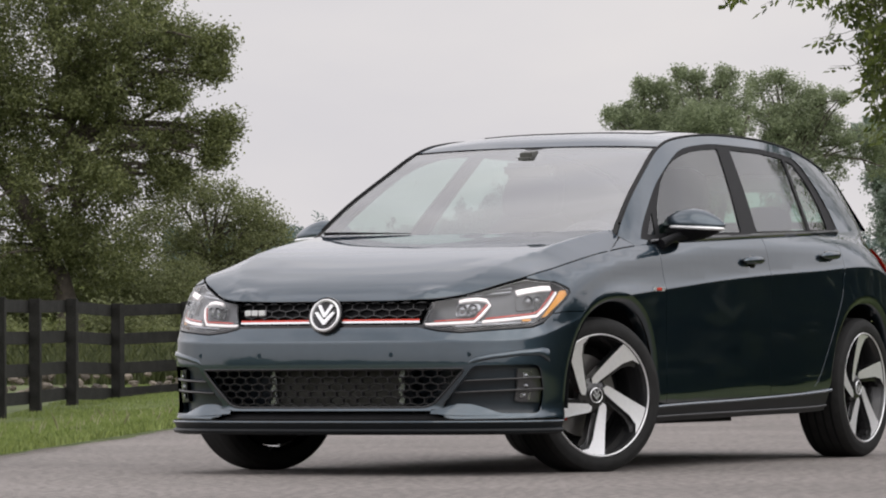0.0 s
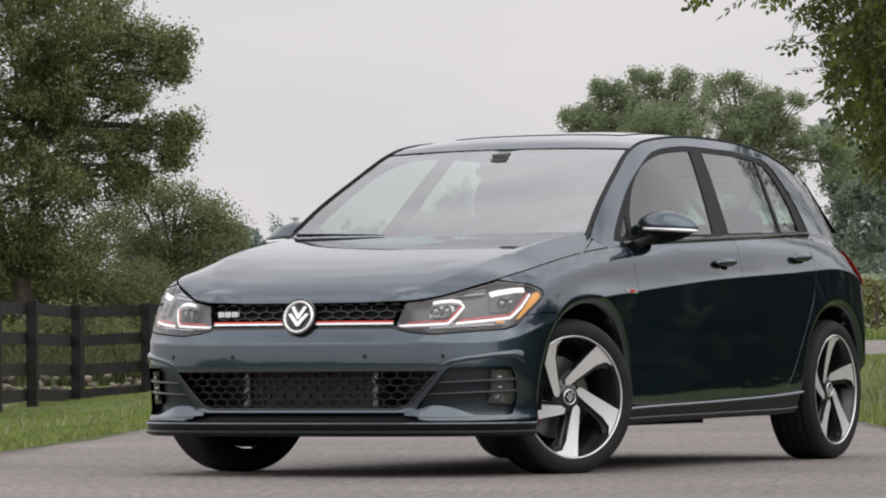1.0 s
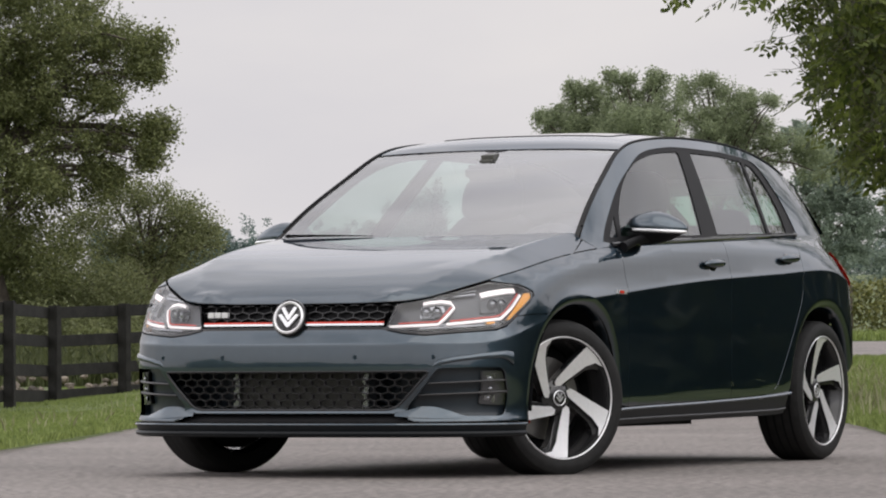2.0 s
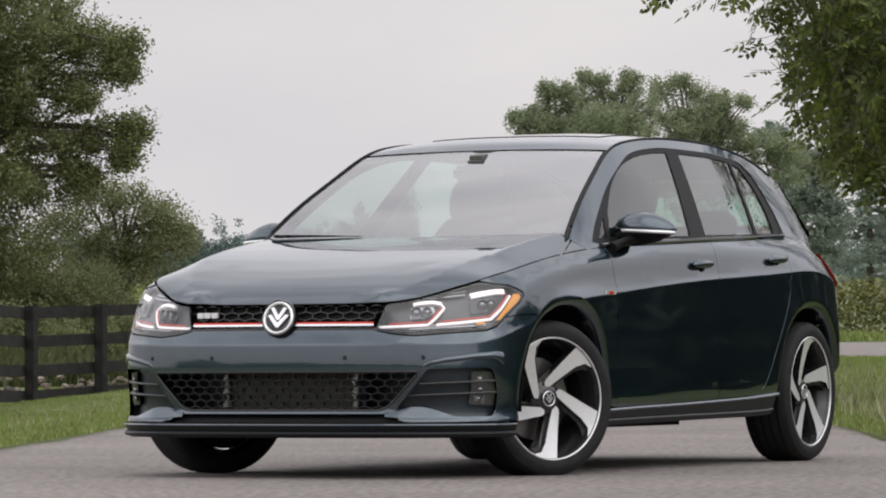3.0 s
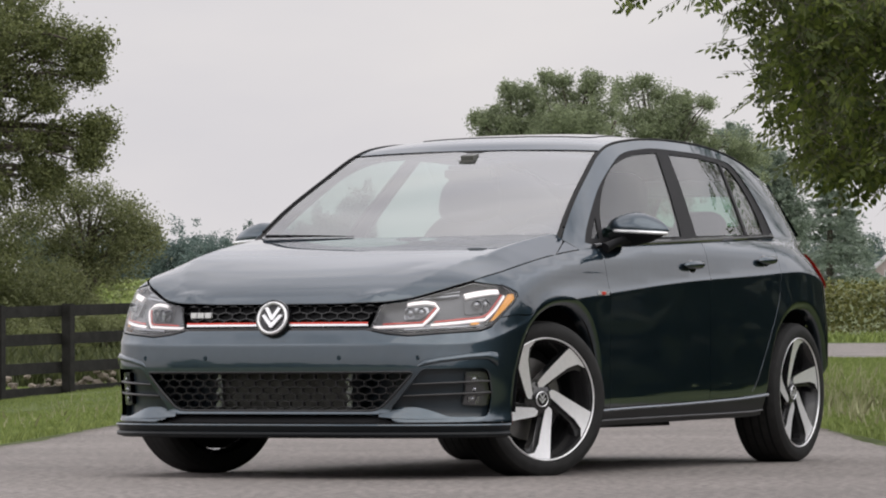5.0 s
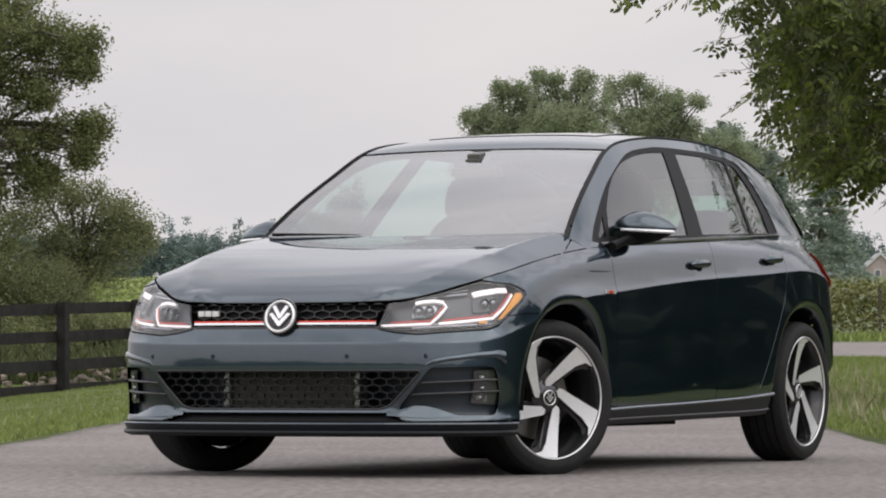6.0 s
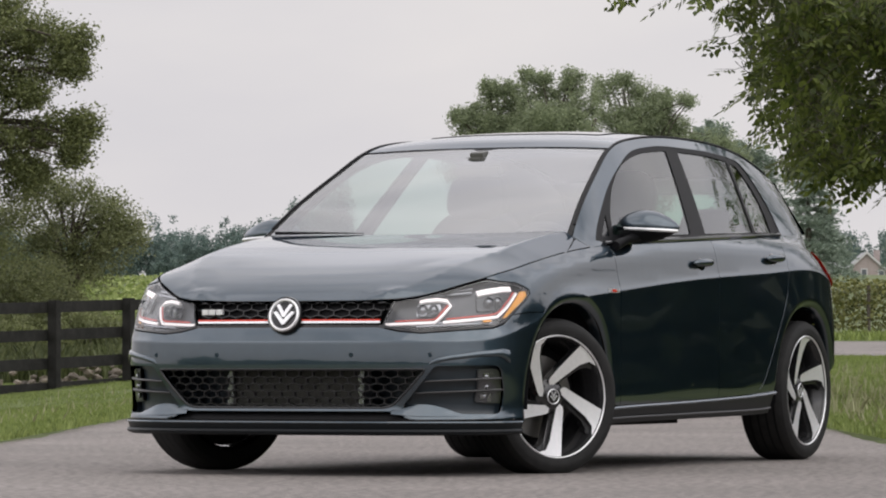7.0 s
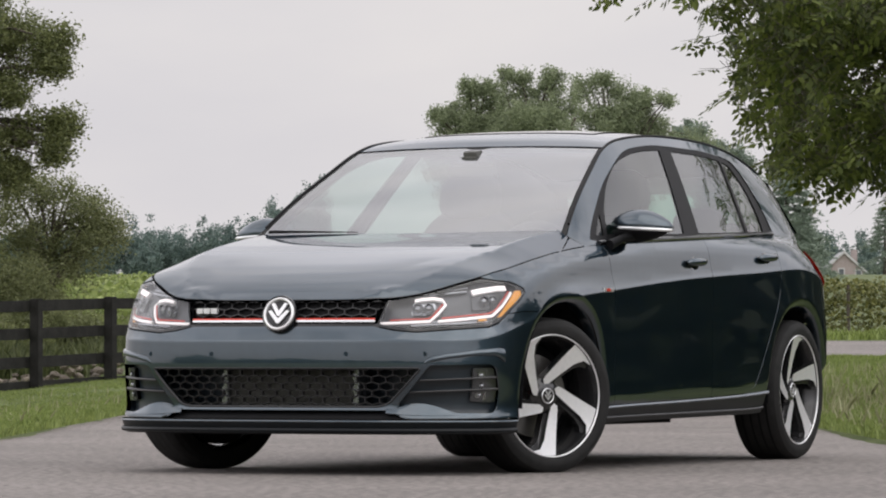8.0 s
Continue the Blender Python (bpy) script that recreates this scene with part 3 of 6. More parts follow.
# fog lamp recesses with three blades each
for flip, tag in ((left, 1), (right, -1)):
    back_fn = lambda s, z: ring(s, z) - np.array([0.045, 0.02 * tag, 0])
    skin("fog_recess", [flip(FOG)], back_fn, RECESS, car, h=0.03, depth=0)
    fl = [ring(s, z)[0] for s, z in dense(flip(FOG), 0.02)]
    bl = [back_fn(s, z)[0] for s, z in dense(flip(FOG), 0.02)]
    k = len(fl)
    solid("fog_surround", (fl + bl, [(i, (i + 1) % k, k + (i + 1) % k, k + i) for i in range(k)]), RECESS, car)
    for z0, s0, z1, s1 in ((0.373, 0.602, 0.386, 0.930), (0.327, 0.562, 0.341, 0.938)):
        run = [(s0 + (s1 - s0) * q, z0 + (z1 - z0) * q) for q in np.linspace(0, 1, 20)]
        pts = np.array([ring(s * tag, z)[0] - (0.005, 0.003 * tag, 0) for s, z in run])
        v, f = [], []
        for p in pts:
            v += [p + (0, 0, 0.004), p + (0.003, 0, 0), p + (0, 0, -0.004), p + (-0.035, -0.01 * tag, -0.003), p + (-0.035, -0.01 * tag, 0.003)]
        for i in range(len(pts) - 1):
            f += [(5 * i + a, 5 * i + (a + 1) % 5, 5 * i + 5 + (a + 1) % 5, 5 * i + 5 + a) for a in range(5)]
        solid("intake_blade", (v, f + [(0, 1, 2, 3, 4), tuple(range(len(v) - 5, len(v)))]), HONEYCOMB, car)
    body = flip([(0.812, 0.421), (0.908, 0.424), (0.922, 0.343), (0.908, 0.287), (0.800, 0.293), (0.812, 0.345)])
    fog_fn = lambda s, z: ring(s, z) - np.array([0.028, 0.012 * tag, 0])
    fog = skin("fog_lamp", [rounded(body, 0.012)], fog_fn, LAMP_BACK, car, "clear fog lamp in a black recess", h=0.02, depth=0.02)
    lens = skin("lens", [rounded(body, 0.012)], fog_fn, LENS, fog, h=0.02, depth=0, lift=0.012)
    for loop in ([(0.862, 0.414), (0.902, 0.418), (0.908, 0.384), (0.872, 0.382)], [(0.870, 0.374), (0.908, 0.376), (0.912, 0.340), (0.868, 0.338)],
                 [(0.864, 0.330), (0.910, 0.332), (0.902, 0.296), (0.850, 0.298)], [(0.832, 0.405), (0.855, 0.408), (0.862, 0.380), (0.838, 0.378)], [(0.826, 0.325), (0.852, 0.328), (0.846, 0.304), (0.822, 0.306)]):
        skin("reflector", [flip(rounded(loop, 0.008))], lambda s, z: fog_fn(s, z) - np.stack([0.25 * (np.abs(np.atleast_1d(s)) - 0.84), 0 * np.atleast_1d(s), 0 * np.atleast_1d(s)], 1), REFLECTOR, fog, h=0.01, depth=0.006, lift=0.004)
    for s, z, r in ((0.845, 0.392, 0.013), (0.848, 0.352, 0.012), (0.838, 0.315, 0.012)):
        bm = bmesh.new()
        bmesh.ops.create_uvsphere(bm, u_segments=14, v_segments=8, radius=r, matrix=Matrix.Translation(fog_fn(s * tag, z)[0]) @ Matrix.Diagonal((0.6, 1, 1, 1)))
        part("bulb", bm, REFLECTOR, fog, smooth=True)
    # painted blade that sweeps out of the bumper under the recess: an upper and a lower facet
    ss = np.linspace(0.462, 0.760, 36)
    rows = []
    stations = (0.462, 0.53, 0.60, 0.66, 0.71, 0.76)
    for zs, sink in (((0.264, 0.280, 0.286, 0.276, 0.258, 0.242), 0.012), ((0.262, 0.271, 0.274, 0.265, 0.251, 0.241), 0.001),
                     ((0.257, 0.260, 0.260, 0.253, 0.245, 0.239), -0.006), ((0.246, 0.240, 0.237, 0.237, 0.237, 0.237), -0.003)):
        zz = np.interp(ss, stations, zs)
        zz = np.convolve(np.r_[[zz[0]] * 4, zz, [zz[-1]] * 4], np.ones(9) / 9, "valid")
        sink = sink * (0.1 + 0.9 * np.clip((0.74 - ss) / 0.14, 0, 1))
        rows.append(ring(ss * tag, zz) - np.stack([sink * np.clip(1.3 - ss, 0.3, 1), tag * sink * np.clip(ss - 0.35, 0, 1), 0 * ss], 1))
    k = len(ss)
    solid("corner_blade", (np.concatenate(rows), [(r * k + i, r * k + i + 1, (r + 1) * k + i + 1, (r + 1) * k + i) for r in range(3) for i in range(k - 1)]), PAINT, car, smooth=True, angle=20)
    # folded brow over the recess
    ss = np.linspace(0.612, 0.962, 44)
    up_z = np.interp(ss, (0.612, 0.64, 0.709, 0.824, 0.93, 0.962), (0.440, 0.464, 0.478, 0.492, 0.500, 0.494))
    lo_z = np.interp(ss, (0.612, 0.642, 0.709, 0.825, 0.905, 0.93, 0.962), (0.436, 0.446, 0.459, 0.471, 0.472, 0.466, 0.446))
    rows = []
    for q, sink in ((-0.12, 0.004), (0.0, -0.006), (0.18, -0.0115), (0.82, -0.0125), (1.0, -0.008), (1.02, 0.010)):
        fade = np.clip((ss - 0.612) / 0.05, 0, 1)
        d = sink * fade + 0.002 * (1 - fade)
        rows.append(ring(ss * tag, up_z + (lo_z - up_z) * q) - np.stack([d * np.clip(1.3 - ss, 0.3, 1), tag * d * np.clip(ss - 0.35, 0, 1), 0 * ss], 1))
    k = len(ss)
    solid("intake_brow", (np.concatenate(rows), [(r * k + i, r * k + i + 1, (r + 1) * k + i + 1, (r + 1) * k + i) for r in range(5) for i in range(k - 1)]), PAINT, car, smooth=True, angle=50)
    # parking sensors
    for s in (0.30, 0.62):
        c = ring(s * tag, 0.478)[0]
        bm = bmesh.new()
        bmesh.ops.create_cone(bm, cap_ends=True, segments=20, radius1=0.010, radius2=0.009, depth=0.004, matrix=Matrix.Translation(c) @ pose(0, 0, 0, 0, 90, 0))
        part("parking_sensor", bm, PAINT, car, smooth=True)

# upper grille
gr_fn = lambda s, z: ring(s, z) - np.array([0.030, 0, 0])
skin("grille_backing", [GRILLE], gr_fn, BLACK, car, h=0.03, depth=0)
solid("upper_grille", honeycomb(GRILLE, 0.068, 0.034, 0.0019, 0.012), HONEYCOMB, car, "black honeycomb upper grille")
fl = [ring(s, z)[0] for s, z in dense(GRILLE, 0.02)]
bl = [p - np.array([0.03, 0, 0]) for p in fl]
k = len(fl)
solid("grille_surround", (fl + bl, [(i, (i + 1) % k, k + (i + 1) % k, k + i) for i in range(k)]), GLOSS_BLACK, car)
skin("grille_sill", [[(-0.43, 0.584), (0.43, 0.584), (0.43, 0.5975), (-0.43, 0.5975)]], ring, GLOSS_BLACK, car, h=0.03, depth=0.02, lift=-0.004)
skin("red_strip", [[(-0.412, 0.6115), (0.412, 0.6115), (0.414, 0.6185), (-0.414, 0.6185)]], ring, RED, car, "thin red strip across the grille", h=0.03, depth=0.012, lift=0.003)
skin("chrome_strip", [[(-0.412, 0.604), (0.412, 0.604), (0.412, 0.611), (-0.412, 0.611)]], ring, SILVER, car, "thin bright strip across the grille", h=0.03, depth=0.012, lift=0.004)

# round badge: a bright ring with plain chevrons on a dark disc
badge = new("round_badge")
badge.parent = car
badge.matrix_basis = pose(0.838, 0, 0.636, 0, -14, 0)
v, f = lathe([(0.0, 0.0), (0.0665, 0.0), (0.0735, 0.004), (0.0765, -0.002), (0.076, -0.03)], 56)
solid("disc", ([(y, x, z) for x, y, z in v], f), GLOSS_BLACK, badge, smooth=True)
v, f = lathe([(0.0555, 0.0), (0.057, 0.008), (0.062, 0.010), (0.0665, 0.007), (0.0675, 0.0)], 56)
solid("ring", ([(y, x, z) for x, y, z in v], f), MACHINED, badge, "bright metal ring", smooth=True)
for w, h0 in ((0.036, 0.044), (0.047, 0.014)):
    pts = [(-w, h0 - 0.004), (-w + 0.014, h0), (0, h0 - 0.034), (w - 0.014, h0), (w, h0 - 0.004), (0.005, h0 - 0.053), (-0.005, h0 - 0.053)]
    solid("chevron", slab(pts, 0.008, lambda a, b, w: (0.008 + w, a, b)), MACHINED, badge)
for k in range(3):
    c = ring(-0.385 + k * 0.036, 0.648)[0]
    bm = bmesh.new()
    box(bm, (c[0] - 0.012, c[1] - 0.014, 0.638), (c[0] + 0.006, c[1] + 0.014, 0.660), 0.002)
    part("model_badge", bm, MACHINED, car, "bright metal bar on the grille")

# headlamps
for flip, tag in ((left, 1), (right, -1)):
    lamp = new("headlamp")
    lamp.parent = car
    tagged(lamp, "clear headlamp with bright light guides and an amber corner")
    off = lambda s, d: np.stack([d * np.clip(1.25 - np.abs(s), 0.15, 1), tag * d * np.clip(np.abs(s) - 0.35, 0, 0.8), 0 * np.asarray(s)], 1)
    deep = lambda d: (lambda s, z: ring(s, z) - off(np.atleast_1d(np.asarray(s, float)), d))
    skin("housing", [flip(LAMP)], deep(0.060), LAMP_BACK, lamp, h=0.03, depth=0)
    fl, bl = [ring(s, z)[0] for s, z in dense(flip(LAMP), 0.02)], [deep(0.06)(s, z)[0] for s, z in dense(flip(LAMP), 0.02)]
    k = len(fl)
    solid("bezel", (fl + bl, [(i, (i + 1) % k, k + (i + 1) % k, k + i) for i in range(k)]), GLOSS_BLACK, lamp)
    rim = np.array(LAMP)
    inner = rim.mean(0) + (rim - rim.mean(0)) * np.array([0.975, 0.93])
    skin("lens_edge", [flip(LAMP), flip([tuple(p) for p in inner])], ring, GLOSS_BLACK, lamp, h=0.03, depth=0.004, lift=-0.002)
    lens = skin("lens", [flip([tuple(p) for p in inner])], ring, LENS, lamp, "clear plastic lens", h=0.025, depth=0)
    lens.visible_shadow = False
    for path, w in (([(0.43, 0.598), (0.55, 0.602), (0.640, 0.606), (0.672, 0.632), (0.712, 0.672), (0.700, 0.686)], 0.0045), ([(0.570, 0.686), (0.60, 0.692), (0.655, 0.696), (0.700, 0.690)], 0.0058),
                    ([(0.675, 0.606), (0.80, 0.616), (0.925, 0.628), (0.99, 0.668), (1.060, 0.722)], 0.0048), ([(0.850, 0.719), (0.90, 0.727), (0.985, 0.737), (1.035, 0.738)], 0.0092)):
        p = np.array(dense(path, 0.02, False))
        up, dn = offset_line(p, w), offset_line(p, -w)
        skin("light_guide", [flip([tuple(q) for q in up] + [tuple(q) for q in dn[::-1]])], deep(0.016), LAMP_WHITE, lamp, "bright daytime light guide", h=0.02, depth=0.012)
    for path in ([(0.47, 0.6095), (0.55, 0.6135), (0.636, 0.6175), (0.664, 0.640), (0.698, 0.674)], [(0.69, 0.6180), (0.80, 0.628), (0.918, 0.640), (0.98, 0.678), (1.045, 0.726)]):
        p = smooth_path(path, 5)
        up, dn = offset_line(p, 0.0028), offset_line(p, -0.0028)
        skin("red_line", [flip([tuple(q) for q in up] + [tuple(q) for q in dn[::-1]])], deep(0.017), RED, lamp, h=0.02, depth=0.004)
    skin("amber_reflector", [flip([(0.948, 0.622), (0.992, 0.628), (1.120, 0.712), (1.118, 0.730), (1.082, 0.728), (1.0, 0.664)])], deep(0.012), AMBER, lamp, "amber corner reflector", h=0.02, depth=0.01)
    skin("side_marker", [flip(rounded([(0.852, 0.606), (0.892, 0.609), (0.892, 0.617), (0.852, 0.614)], 0.003))], deep(0.014), AMBER, lamp, "small amber side marker", h=0.02, depth=0.006)
    # stepped inner trim above and below the light guides
    for z0, z1, s0, s1 in ((0.706, 0.712, 0.60, 0.83), (0.722, 0.727, 0.66, 0.84), (0.588, 0.592, 0.56, 0.90), (0.597, 0.600, 0.52, 0.90)):
        skin("trim_step", [flip([(s0, z0), (s1, z1 + 0.012), (s1, z1 + 0.015), (s0, z0 + 0.004)])], deep(0.030), REFLECTOR, lamp, h=0.03, depth=0.01)
    skin("reflector_bowl", [flip(rounded([(0.555, 0.628), (0.63, 0.632), (0.672, 0.660), (0.66, 0.680), (0.56, 0.676)], 0.012))], deep(0.040), REFLECTOR, lamp, h=0.02, depth=0.01)
    skin("reflector_bowl", [flip(rounded([(0.84, 0.648), (0.93, 0.655), (0.985, 0.690), (0.975, 0.714), (0.85, 0.704)], 0.012))], deep(0.040), LAMP_BACK, lamp, h=0.02, depth=0.01)
    for s, z, r in ((0.585, 0.652, 0.021), (0.635, 0.655, 0.018), (0.905, 0.684, 0.018), (0.95, 0.688, 0.016)):
        c = deep(0.034)(s * tag, z)[0]
        v, f = lathe([(0.0, 0.012), (r * 0.55, 0.010), (r * 0.8, 0.0), (r, 0.004), (r * 1.05, 0.016), (r * 1.12, 0.016), (r * 1.12, -0.02)], 24)
        solid("projector", ([(y, x, z2) for x, y, z2 in v], f), REFLECTOR, lamp, "bright lamp projector", smooth=True, m=pose(*c, 0, 0, 25 * tag))

# bonnet
lead = [(float(p[0]) - 0.004, float(p[1]) * 0.991) for p in EDGE if p[0] > -0.395]
side_run = [p for p in lead if p[0] > -0.045]
hook = [(-0.090, 0.797), (-0.130, 0.791), (-0.170, 0.782), (-0.215, 0.770), (-0.260, 0.756), (-0.310, 0.742)]
rear_run = [(-0.28 - 0.09 * (y / 0.76) ** 2, y) for y in np.linspace(0.72, -0.72, 40)]
hood_loop = side_run + hook + rear_run + [(x, -y) for x, y in reversed(hook)] + [(x, -y) for x, y in reversed(side_run[1:])]
skin("bonnet", [hood_loop], hood, PAINT, car, h=0.024, depth=0.016)
for tag in (1, -1):
    top_loop = [(x - 0.003, y + 0.005) for x, y in hook] + [(-0.395, 0.742)] + [p for p in reversed(lead) if p[0] < -0.070]
    skin("wing_top", [[(x, tag * y) for x, y in top_loop]], hood, PAINT, car, h=0.02, depth=0.012)
skin("cowl", [[(-0.27, -0.74), (-0.27, 0.74), (-0.42, 0.74), (-0.42, -0.74)]], lambda x, y: hood(x, y) - np.array([0, 0, 0.035]), BLACK, car, h=0.05, depth=0)

# wings, doors and rear quarters
DOOR_F, DOOR_M = S(-0.485), S(-1.555)


def rear_cut():
    """Rear edge of the rear door, from the sill up."""
    return smooth_path([(S(-1.965), 0.302), (S(-2.05), 0.335), (S(-2.125), 0.413), (S(-2.228), 0.552), (S(-2.314), 0.679), (S(-2.352), 0.756), (S(-2.366), 0.832), (S(-2.385), 0.92), (S(-2.42), 1.03)], 6)


cut = [tuple(p) for p in rear_cut()]
for flip, tag in ((left, 1), (right, -1)):
    run = [p for p in open_f if p[1] > 0.645 or p[0] > ARCH_F]
    wing = [(1.014, 0.640), (1.12, 0.649), (ARCH_F - 0.282, 0.649)] + [p for p in run if p[1] > 0.652 or p[0] > ARCH_F + 0.05]
    wing = [p for p in wing if p[1] > 0.27]
    wing += line((DOOR_F - 0.003, 0.268), (DOOR_F - 0.003, float(top_z(DOOR_F)[0])))
    wing += level(-1, DOOR_F - 0.003, 0.935, -0.002, 40) + [(0.993, 0.774), (1.062, 0.768), (1.139, 0.738), (1.142, 0.720), (1.102, 0.692), (1.032, 0.652)]
    skin("front_wing", [flip(wing)], ring, PAINT, car, h=0.026)
    for name, a, b in (("front_door", DOOR_F + 0.002, DOOR_M - 0.002), ("rear_door", DOOR_M + 0.002, None)):
        if b:
            loop = level(1, a, b, 0.006) + line((b, float(_zl[1](b)[0]) + 0.02), (b, float(top_z(b)[0]) - 0.01)) + level(-1, b, a, 0)
        else:
            loop = level(1, a, cut[0][0] - 0.02, 0.006) + [(s - 0.002, z) for s, z in cut if z < float(top_z(s)[0])] + level(-1, S(-2.42) - 0.003, a, 0)
        door = skin(name, [flip(loop)], ring, PAINT, car, h=0.03)
        hx = (-1.375, 0.868) if name == "front_door" else (-2.222, 0.903)
        c = ring(tag * S(hx[0]), hx[1])[0]
        # cup coloured black to draw the shade under the handle
        bm = bmesh.new()
        bmesh.ops.create_uvsphere(bm, u_segments=20, v_segments=12, radius=1, matrix=Matrix.Translation(c + (0, -tag * 0.010, -0.012)) @ Matrix.Diagonal((0.064, 0.016, 0.043, 1)))
        part("shaded_handle_cup", bm, GLOSS_BLACK, door, smooth=True)
        bm = bmesh.new()
        bmesh.ops.create_uvsphere(bm, u_segments=24, v_segments=14, radius=1)
        for vert in bm.verts:
            x, y, z = vert.co
            x = math.copysign(abs(x) ** 0.7, x)
            vert.co = (0.102 * x, 0.019 * y - 0.014 * x * x, 0.0185 * z)
        part("door_handle", bm, PAINT, door, "dark painted door handle", smooth=True, m=pose(c[0], c[1] + tag * 0.024, c[2] + 0.008, 0, 2.5, 0) @ Matrix.Diagonal((1, tag, 1, 1)))
    arch = [p for p in open_r if p[1] > (0.25 if p[0] < ARCH_R else 0.29)]
    q_end = S(-2.63) + 0.60
    quarter = [(cut[0][0] - 0.01, 0.268)] + [(arch[0][0], 0.268)] + arch + level(0, arch[-1][0] + 0.002, q_end, 0.01, 12)
    quarter += line((q_end, 0.33), (q_end, float(top_z(q_end)[0])), 12) + level(-1, q_end, S(-2.42), 0, 20) + [(s + 0.002, z) for s, z in reversed(cut) if z < float(top_z(s)[0])]
    skin("rear_quarter", [flip(quarter)], ring, PAINT, car, h=0.028)
    # sill with its bright upper edge
    skirt = level(0, 1.915, S(-2.20), 0, 40) + level(1, S(-2.20), 1.915, 0.002, 40)
    sill = skin("side_skirt", [flip(skirt)], ring, SPLITTER, car, "dark grey side skirt", h=0.02, depth=0.05, lift=0.004)
    path = [ring(tag * s, z)[0] + (0, tag * 0.004, 0) for s, z in level(1, 1.915, S(-2.22), -0.004, 50)]
    solid("skirt_edge", tube(path, 0.0075, 6), PAINT, car, smooth=True)
    path = [ring(tag * s, z)[0] + (0, tag * 0.006, 0) for s, z in level(0, 1.915, S(-2.20), 0.020, 50)]
    solid("skirt_bead", tube(path, 0.006, 6), TRIM, car, smooth=True)
    # wing badge
    c = ring(tag * S(-0.41), 0.741)[0]
    bm = bmesh.new()
    box(bm, (c[0] - 0.05, c[1] - 0.006, c[2] - 0.008), (c[0] + 0.055, c[1] + 0.005, c[2] + 0.010), 0.003)
    wb = part("wing_badge", bm, SILVER, car, "small bright and red wing badge")
    bm = bmesh.new()
    box(bm, (c[0] - 0.012, c[1] - 0.006 * tag - 0.006, c[2] - 0.005), (c[0] + 0.028, c[1] + 0.007 * tag + 0.001, c[2] + 0.007), 0.002)
    part("red_bar", bm, RED, wb)
    # belt trim
    run = [(x, float(belt_z(x))) for x in np.linspace(-0.47, -2.62, 60)]
    path = [cab(x, z + 0.006, tag)[0] + (0, tag * 0.003, 0) for x, z in run]
    solid("belt_trim", tube(path, 0.011, 8), GLOSS_BLACK, car, "gloss black trim below the side windows", smooth=True)
    solid("belt_bright_edge", tube([p + np.array([0, tag * 0.009, 0.004]) for p in path], 0.003, 6), TRIM, car, smooth=True)

# chamfered lips round the wheel openings
for inner, outer, lo in ((OPEN_F, OUT_F, 0.205), (OPEN_R, OUT_R, 0.25)):
    sel = inner[:, 1] > np.where((inner[:, 0] > ARCH_R), 0.29, lo)
    a, b = outer[sel], inner[sel]
    for tag in (1, -1):
        rows = []
        for t, sink in ((0.0, 0.0), (0.35, 0.002), (0.8, 0.012), (1.0, 0.022), (1.0, 0.060)):
            q = a + (b - a) * t
            rows.append(ring(tag * q[:, 0], q[:, 1]) - np.array([0, tag * sink, 0]))
        v = np.concatenate(rows)
        k = len(a)
        f = [(r * k + i, r * k + i + 1, (r + 1) * k + i + 1, (r + 1) * k + i) for r in range(4) for i in range(k - 1)]
        solid("arch_lip", (v, f if tag > 0 else [q[::-1] for q in f]), PAINT, car, smooth=True, angle=60)

# rear bumper and tailgate
q_end = S(-2.63) + 0.60
for flip, tag in ((left, 1), (right, -1)):
    lower = level(0, q_end + 0.003, END, 0.01, 24) + [(END, 0.62)] + [(q_end + 0.003, 0.62)]
    skin("rear_bumper", [flip(lower)], ring, PAINT, car, h=0.035)
    upper = [(q_end + 0.003, 0.625), (END, 0.625), (END, 1.028)] + level(-1, END, q_end + 0.003, -0.002, 20)
    skin("tailgate_panel", [flip(upper)], ring, PAINT, car, h=0.035)
    tail = rounded([(4.47, 0.885), (4.60, 0.955), (4.92, 0.93), (4.95, 0.80), (4.74, 0.79), (4.56, 0.83)], 0.03)
    skin("tail_lamp", [flip(tail)], ring, TAIL_RED, car, "red tail lamp", h=0.025, depth=0.02, lift=0.010)

# cabin sides
DLO = [(-0.43, 0.952), (-0.535, 1.020), (-0.692, 1.114), (-0.82, 1.187), (-0.947, 1.250), (-1.14, 1.332), (-1.27, 1.366), (-1.42, 1.384), (-1.614, 1.395), (-2.08, 1.391),
       (-2.34, 1.376), (-2.50, 1.350), (-2.592, 1.26), (-2.640, 1.14), (-2.650, 1.032)]
DLO = [tuple(p) for p in smooth_path(DLO[:10], 4)] + [tuple(p) for p in smooth_path(DLO[10:], 4)]
DLO += [(x, float(belt_z(x)) + 0.008) for x in np.linspace(-2.55, -0.50, 24)]
PANES = [("front_quarter_glass", [(-0.515, 0.974), (-0.668, 1.074), (-0.580, 0.974)]),
         ("front_door_glass", [(-0.612, 0.980)] + [tuple(p) for p in smooth_path([(-0.724, 1.090), (-0.879, 1.200), (-1.05, 1.288), (-1.239, 1.340), (-1.409, 1.364), (-1.600, 1.375)], 4)] + [(-1.375, 1.000)]),
         ("rear_door_glass", [(-1.547, 1.007), (-1.727, 1.375), (-2.054, 1.371), (-2.318, 1.356), (-2.183, 1.027)]),
         ("rear_quarter_glass", [(-2.228, 1.029), (-2.347, 1.351)] + [tuple(p) for p in smooth_path([(-2.435, 1.335), (-2.500, 1.265), (-2.535, 1.180), (-2.540, 1.10), (-2.528, 1.036)], 4)])]
